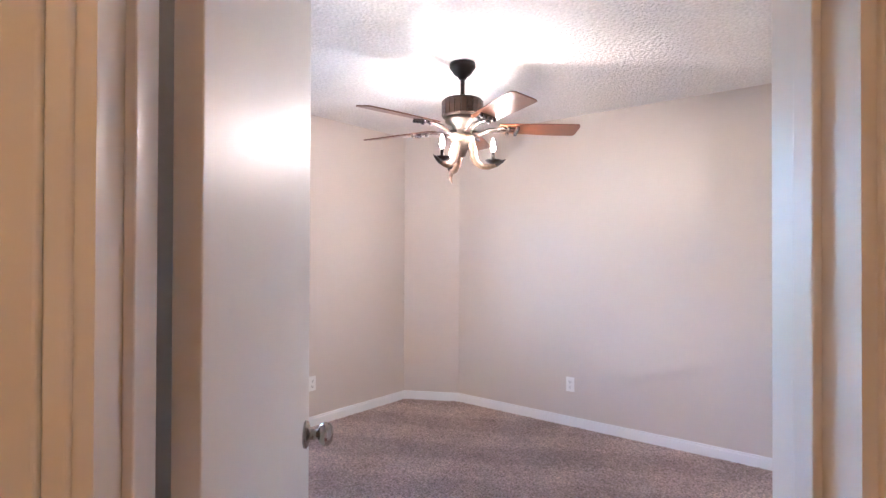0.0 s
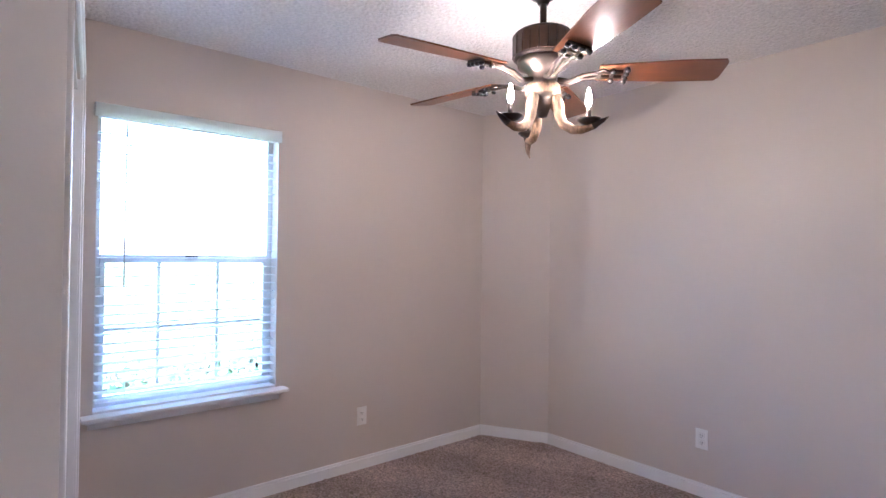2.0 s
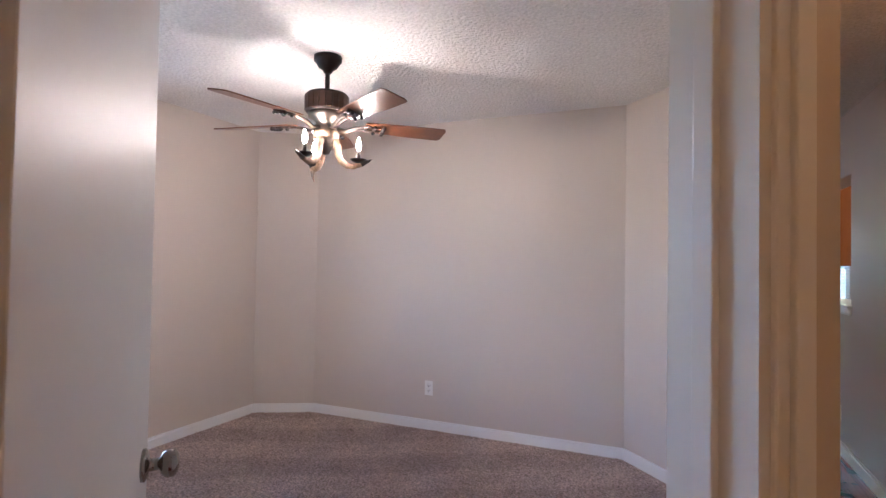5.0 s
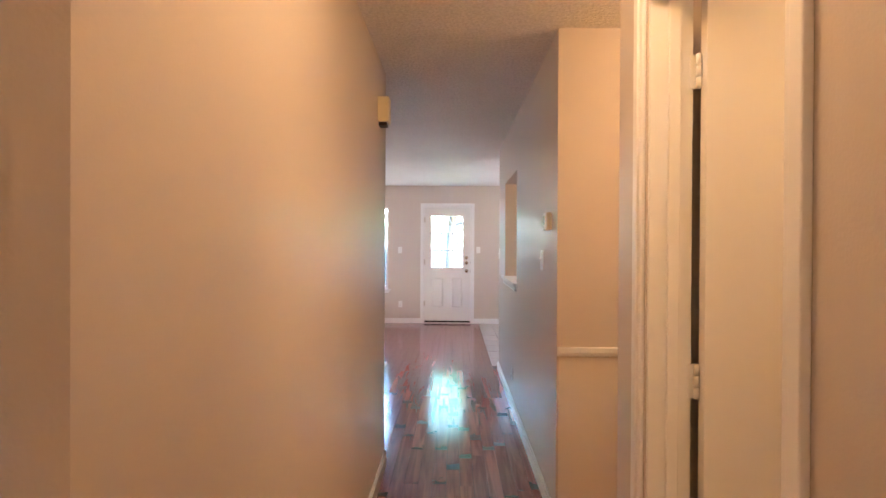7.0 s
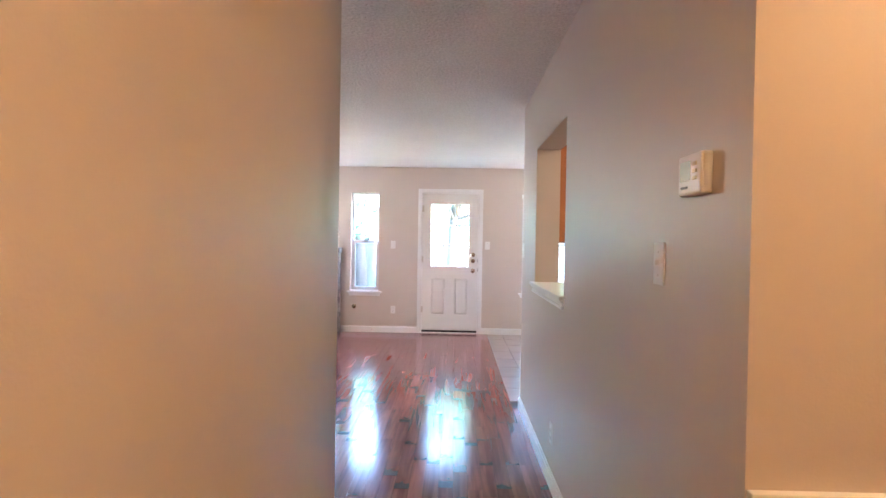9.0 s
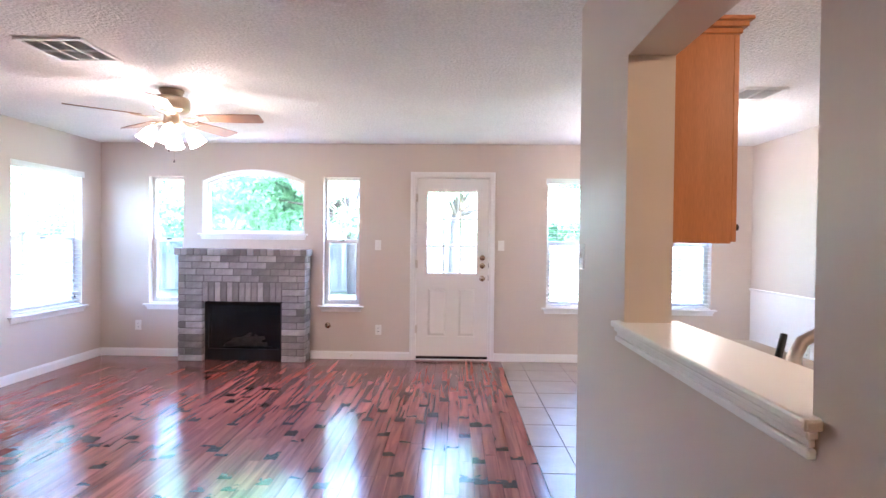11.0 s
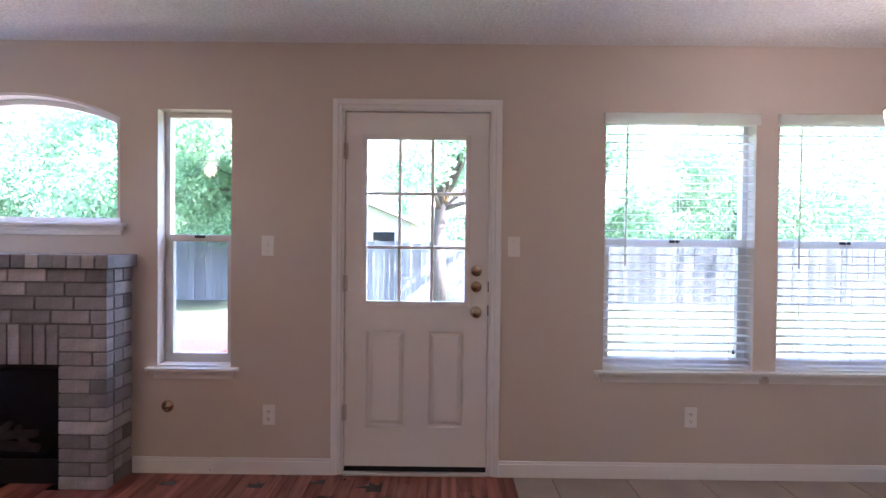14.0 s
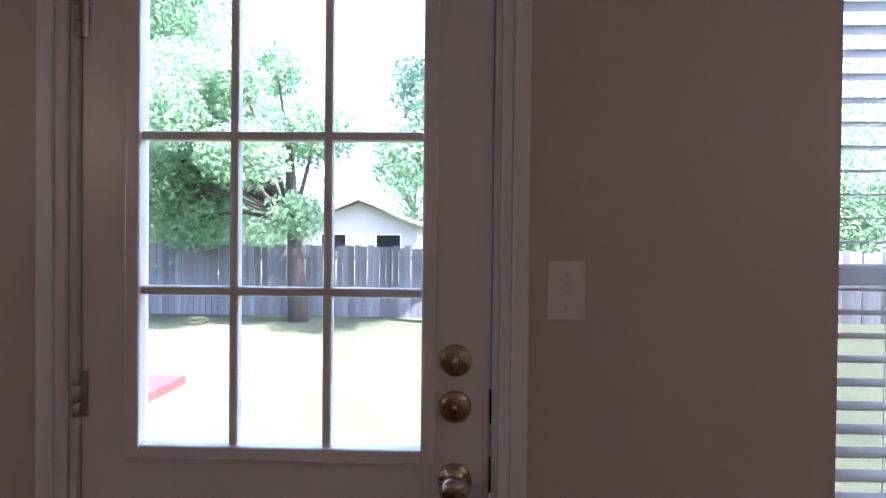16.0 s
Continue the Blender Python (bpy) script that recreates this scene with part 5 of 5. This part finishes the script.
# ---------------------------------------------------------------- floor pieces
def floor_wood_material(name, island):
    m = bpy.data.materials.new(name)
    m.use_nodes = True
    t = m.node_tree
    N, K = t.nodes.new, t.links.new
    b = t.nodes["Principled BSDF"]
    uv = N("ShaderNodeUVMap")
    src = N("ShaderNodeNewGeometry") if island else N("ShaderNodeObjectInfo")
    rnd = src.outputs["Random Per Island" if island else "Random"]
    off = N("ShaderNodeCombineXYZ")
    r10 = N("ShaderNodeMath")
    r10.operation = "MULTIPLY"
    r10.inputs[1].default_value = 37.0
    K(rnd, r10.inputs[0])
    K(r10.outputs[0], off.inputs[0])
    K(r10.outputs[0], off.inputs[2])
    add = N("ShaderNodeVectorMath")
    K(uv.outputs[0], add.inputs[0])
    K(off.outputs[0], add.inputs[1])
    st = N("ShaderNodeMapping")
    st.inputs["Scale"].default_value = (26, 1.6, 1)
    K(add.outputs[0], st.inputs[0])
    grain = N("ShaderNodeTexNoise")
    grain.inputs["Scale"].default_value = 1.0
    grain.inputs["Detail"].default_value = 6.0
    grain.inputs["Distortion"].default_value = 0.8
    K(st.outputs[0], grain.inputs["Vector"])
    blotch = N("ShaderNodeTexNoise")
    blotch.inputs["Scale"].default_value = 24.0
    blotch.inputs["Detail"].default_value = 4.0
    K(add.outputs[0], blotch.inputs["Vector"])
    ramp = N("ShaderNodeValToRGB")
    el = ramp.color_ramp.elements
    el[0].position, el[0].color = 0.33, (0.15, 0.044, 0.034, 1)
    el[1].position, el[1].color = 0.66, (0.32, 0.104, 0.078, 1)
    K(grain.outputs["Fac"], ramp.inputs[0])
    hs = N("ShaderNodeHueSaturation")
    K(ramp.outputs[0], hs.inputs["Color"])
    vr = N("ShaderNodeMapRange")
    vr.inputs["To Min"].default_value, vr.inputs["To Max"].default_value = 0.78, 1.14
    K(rnd, vr.inputs["Value"])
    K(vr.outputs[0], hs.inputs["Value"])
    # charred-looking plank ends: distance from the end against a ragged limit of each plank
    sep = N("ShaderNodeSeparateXYZ")
    K(uv.outputs[0], sep.inputs[0])
    own = N("ShaderNodeMath")
    own.operation = "FRACT"
    K(r10.outputs[0], own.inputs[0])
    reach = N("ShaderNodeMath")
    reach.operation = "MULTIPLY_ADD"
    K(own.outputs[0], reach.inputs[0])
    reach.inputs[1].default_value, reach.inputs[2].default_value = 0.15, -0.145
    lim = N("ShaderNodeMath")
    lim.operation = "MULTIPLY_ADD"
    K(blotch.outputs["Fac"], lim.inputs[0])
    lim.inputs[1].default_value = 0.20
    K(reach.outputs[0], lim.inputs[2])
    dif = N("ShaderNodeMath")
    dif.operation = "SUBTRACT"
    K(lim.outputs[0], dif.inputs[0])
    K(sep.outputs[1], dif.inputs[1])
    dk = N("ShaderNodeMapRange")
    dk.inputs["From Min"].default_value, dk.inputs["From Max"].default_value = -0.004, 0.012
    K(dif.outputs[0], dk.inputs["Value"])
    mix = N("ShaderNodeMix")
    mix.data_type = "RGBA"
    K(dk.outputs[0], mix.inputs[0])
    K(hs.outputs[0], mix.inputs[6])
    mix.inputs[7].default_value = (0.022, 0.011, 0.009, 1)
    K(mix.outputs[2], b.inputs["Base Color"])
    b.inputs["Roughness"].default_value = 0.165
    b.inputs["Coat Weight"].default_value = 0.12
    b.inputs["Specular IOR Level"].default_value = 0.42
    b.inputs["Coat Roughness"].default_value = 0.10
    bp = N("ShaderNodeBump")
    bp.inputs["Strength"].default_value, bp.inputs["Distance"].default_value = 0.015, 0.001
    K(grain.outputs["Fac"], bp.inputs["Height"])
    K(bp.outputs[0], b.inputs["Normal"])
    return m


PLANK_ONE = floor_wood_material("plank_wood", False)
PLANK_ALL = floor_wood_material("plank_wood_joined", True)
PW, PG = 0.0805, 0.0012


def plank_data(x, y, w, l, verts, faces, uvs):
    b, e, zt, zl = len(verts), 0.0004, 0.0, -0.0125
    for ex, z in ((0, zl), (e, zt)):
        if z == zl:
            verts.extend([(x, y, z), (x + w, y, z), (x + w, y + l, z), (x, y + l, z)])
            verts.extend([(x, y, zt - 0.0004), (x + w, y, zt - 0.0004), (x + w, y + l, zt - 0.0004), (x, y + l, zt - 0.0004)])
        else:
            verts.extend([(x + e, y + e, z), (x + w - e, y + e, z), (x + w - e, y + l - e, z), (x + e, y + l - e, z)])
    for k in range(4):
        n = (k + 1) % 4
        faces.append((b + k, b + n, b + 4 + n, b + 4 + k))
        faces.append((b + 4 + k, b + 4 + n, b + 8 + n, b + 8 + k))
    faces.append((b + 8, b + 9, b + 10, b + 11))
    for vx, vy, _ in verts[b:]:
        uvs.append((vx - x, vy - y))


def plank_mesh(name, verts, faces, uvs, mat):
    me = bpy.data.meshes.new(name)
    me.from_pydata(verts, [], faces)
    layer = me.uv_layers.new(name="UVMap")
    idx = np.zeros(len(me.loops), dtype=np.int32)
    me.loops.foreach_get("vertex_index", idx)
    layer.data.foreach_set("uv", np.array(uvs, dtype=np.float32)[idx].ravel())
    me.materials.append(mat)
    return me


LENGTHS = (0.28, 0.40, 0.52, 0.64, 0.76, 0.92, 1.10)
plank_meshes = []
for l in LENGTHS:
    v, f, u = [], [], []
    plank_data(0, 0, PW - PG, l - PG, v, f, u)
    plank_meshes.append(plank_mesh("plank", v, f, u, PLANK_ONE))
rng = random.Random(7)
JV, JF, JU = [], [], []
made = 0


def lay(x, y0, y1, single):
    """One row of planks along y."""
    global made
    y = y0 - rng.uniform(0, 0.5)
    while y < y1:
        k = rng.choices(range(7), (1, 2, 3, 3, 3, 2, 2))[0]
        a, e = max(y, y0), min(y + LENGTHS[k], y1)
        if e - a > 0.03:
            if single and a == y and e == y + LENGTHS[k] and made < 298:
                o = new("plank", plank_meshes[k])
                o.parent = floor_wood
                o.location = (x, y, 0)
                made += 1
            else:
                plank_data(x, a, PW - PG, e - a - PG, JV, JF, JU)
        y += LENGTHS[k]


NROW = 57
for i in range(NROW):
    x = 1.03 - PW * (i + 1)
    if x < -3.57:
        break
    near = i < 17
    y0 = -2.1 if x > -0.6 else 3.95
    if -0.6 < x < 0.09:
        lay(x, -2.1, 0.75 + min(x, 0.0), False)
        y0 = 3.5
    lay(x, y0, BACK, near and y0 > -1) if y0 > -1 else (lay(x, -2.1, 2.2, False), lay(x, 2.2, BACK, near))
lay(1.03, -2.1, 1.9, False)
lay(1.03, 2.8, 6.17, False)
for i in range(24):
    lay(1.03 + PW * i, 1.9, 2.8, False)
rest = new("planks", plank_mesh("planks", JV, JF, JU, PLANK_ALL))
rest.parent = floor_wood
rest["kind"] = "stuff"
PSZ = 0.4175
tile_me = made_mesh("tile", boxes((0.003, PSZ - 0.003, 0.003, PSZ - 0.003, -0.012, 0.0), bevel=0.002), TILE)
for i in range(-1, 7):
    for k in range(17):
        x0, y1 = 1.25 + PSZ * i, BACK - PSZ * k
        x1, y0 = x0 + PSZ, y1 - PSZ
        lo = 1.03 if y0 > 6.1 else 1.25
        if x1 <= lo + 0.01 or y1 < 2.95:
            continue
        a, b_, c, d = max(x0, lo), min(x1, 3.80), max(y0, 2.94), y1
        if b_ - a > PSZ - 0.002 and d - c > PSZ - 0.002:
            t_ = new("tile", tile_me)
            t_.location = (x0, y0, 0)
        else:
            t_ = new("tile", made_mesh("tile", boxes((a + 0.003, b_ - 0.003, c + 0.003, d - 0.003, -0.012, 0.0), bevel=0.002), TILE))
        t_.parent = floor_tile


# ---------------------------------------------------------------- carpet pile
def carpet_pile(step, seed):
    """Tufts of uneven height over the bedroom carpet, as one fine uneven sheet."""
    rng_ = np.random.default_rng(seed)
    xs, ys = np.arange(-3.34, 0.03, step), np.arange(0.02, 3.885, step)
    X, Y = np.meshgrid(xs, ys, indexing="ij")
    h = rng_.random(X.shape)
    soft = (h + np.roll(h, 1, 0) + np.roll(h, 1, 1) + np.roll(np.roll(h, 1, 0), 1, 1)) / 4
    Z = 0.012 + 0.011 * (0.55 * h + 0.9 * soft - 0.35)
    X = X + rng_.uniform(-0.35, 0.35, X.shape) * step
    Y = Y + rng_.uniform(-0.35, 0.35, X.shape) * step
    edge = ((-1.25, 0.0), (-0.8, 0.0), (-0.53, 0.21), (0.01, 0.75), (0.035, 0.8), (0.035, 3.5), (-0.335, 3.9), (-2.9, 3.9), (-3.35, 3.65), (-3.35, 0.3))
    inside = np.ones(X.shape, bool)
    for (ax, ay), (bx, by) in zip(edge, edge[1:] + edge[:1]):
        inside &= (bx - ax) * (Y - ay) - (by - ay) * (X - ax) > 0.018 * math.hypot(bx - ax, by - ay)
    idx = np.arange(X.size).reshape(X.shape)
    ok = inside[:-1, :-1] & inside[1:, :-1] & inside[1:, 1:] & inside[:-1, 1:]
    quads = np.stack([idx[:-1, :-1][ok], idx[1:, :-1][ok], idx[1:, 1:][ok], idx[:-1, 1:][ok]], 1)
    used = np.unique(quads)
    remap = np.zeros(X.size, int)
    remap[used] = np.arange(len(used))
    me = bpy.data.meshes.new("pile")
    me.from_pydata(np.stack([X.ravel(), Y.ravel(), Z.ravel()], 1)[used].tolist(), [], remap[quads].tolist())
    me.materials.append(CARPET)
    return me


pile = new("pile", carpet_pile(0.011, 5))
pile.parent = floor_carpet
pile["kind"] = "stuff"
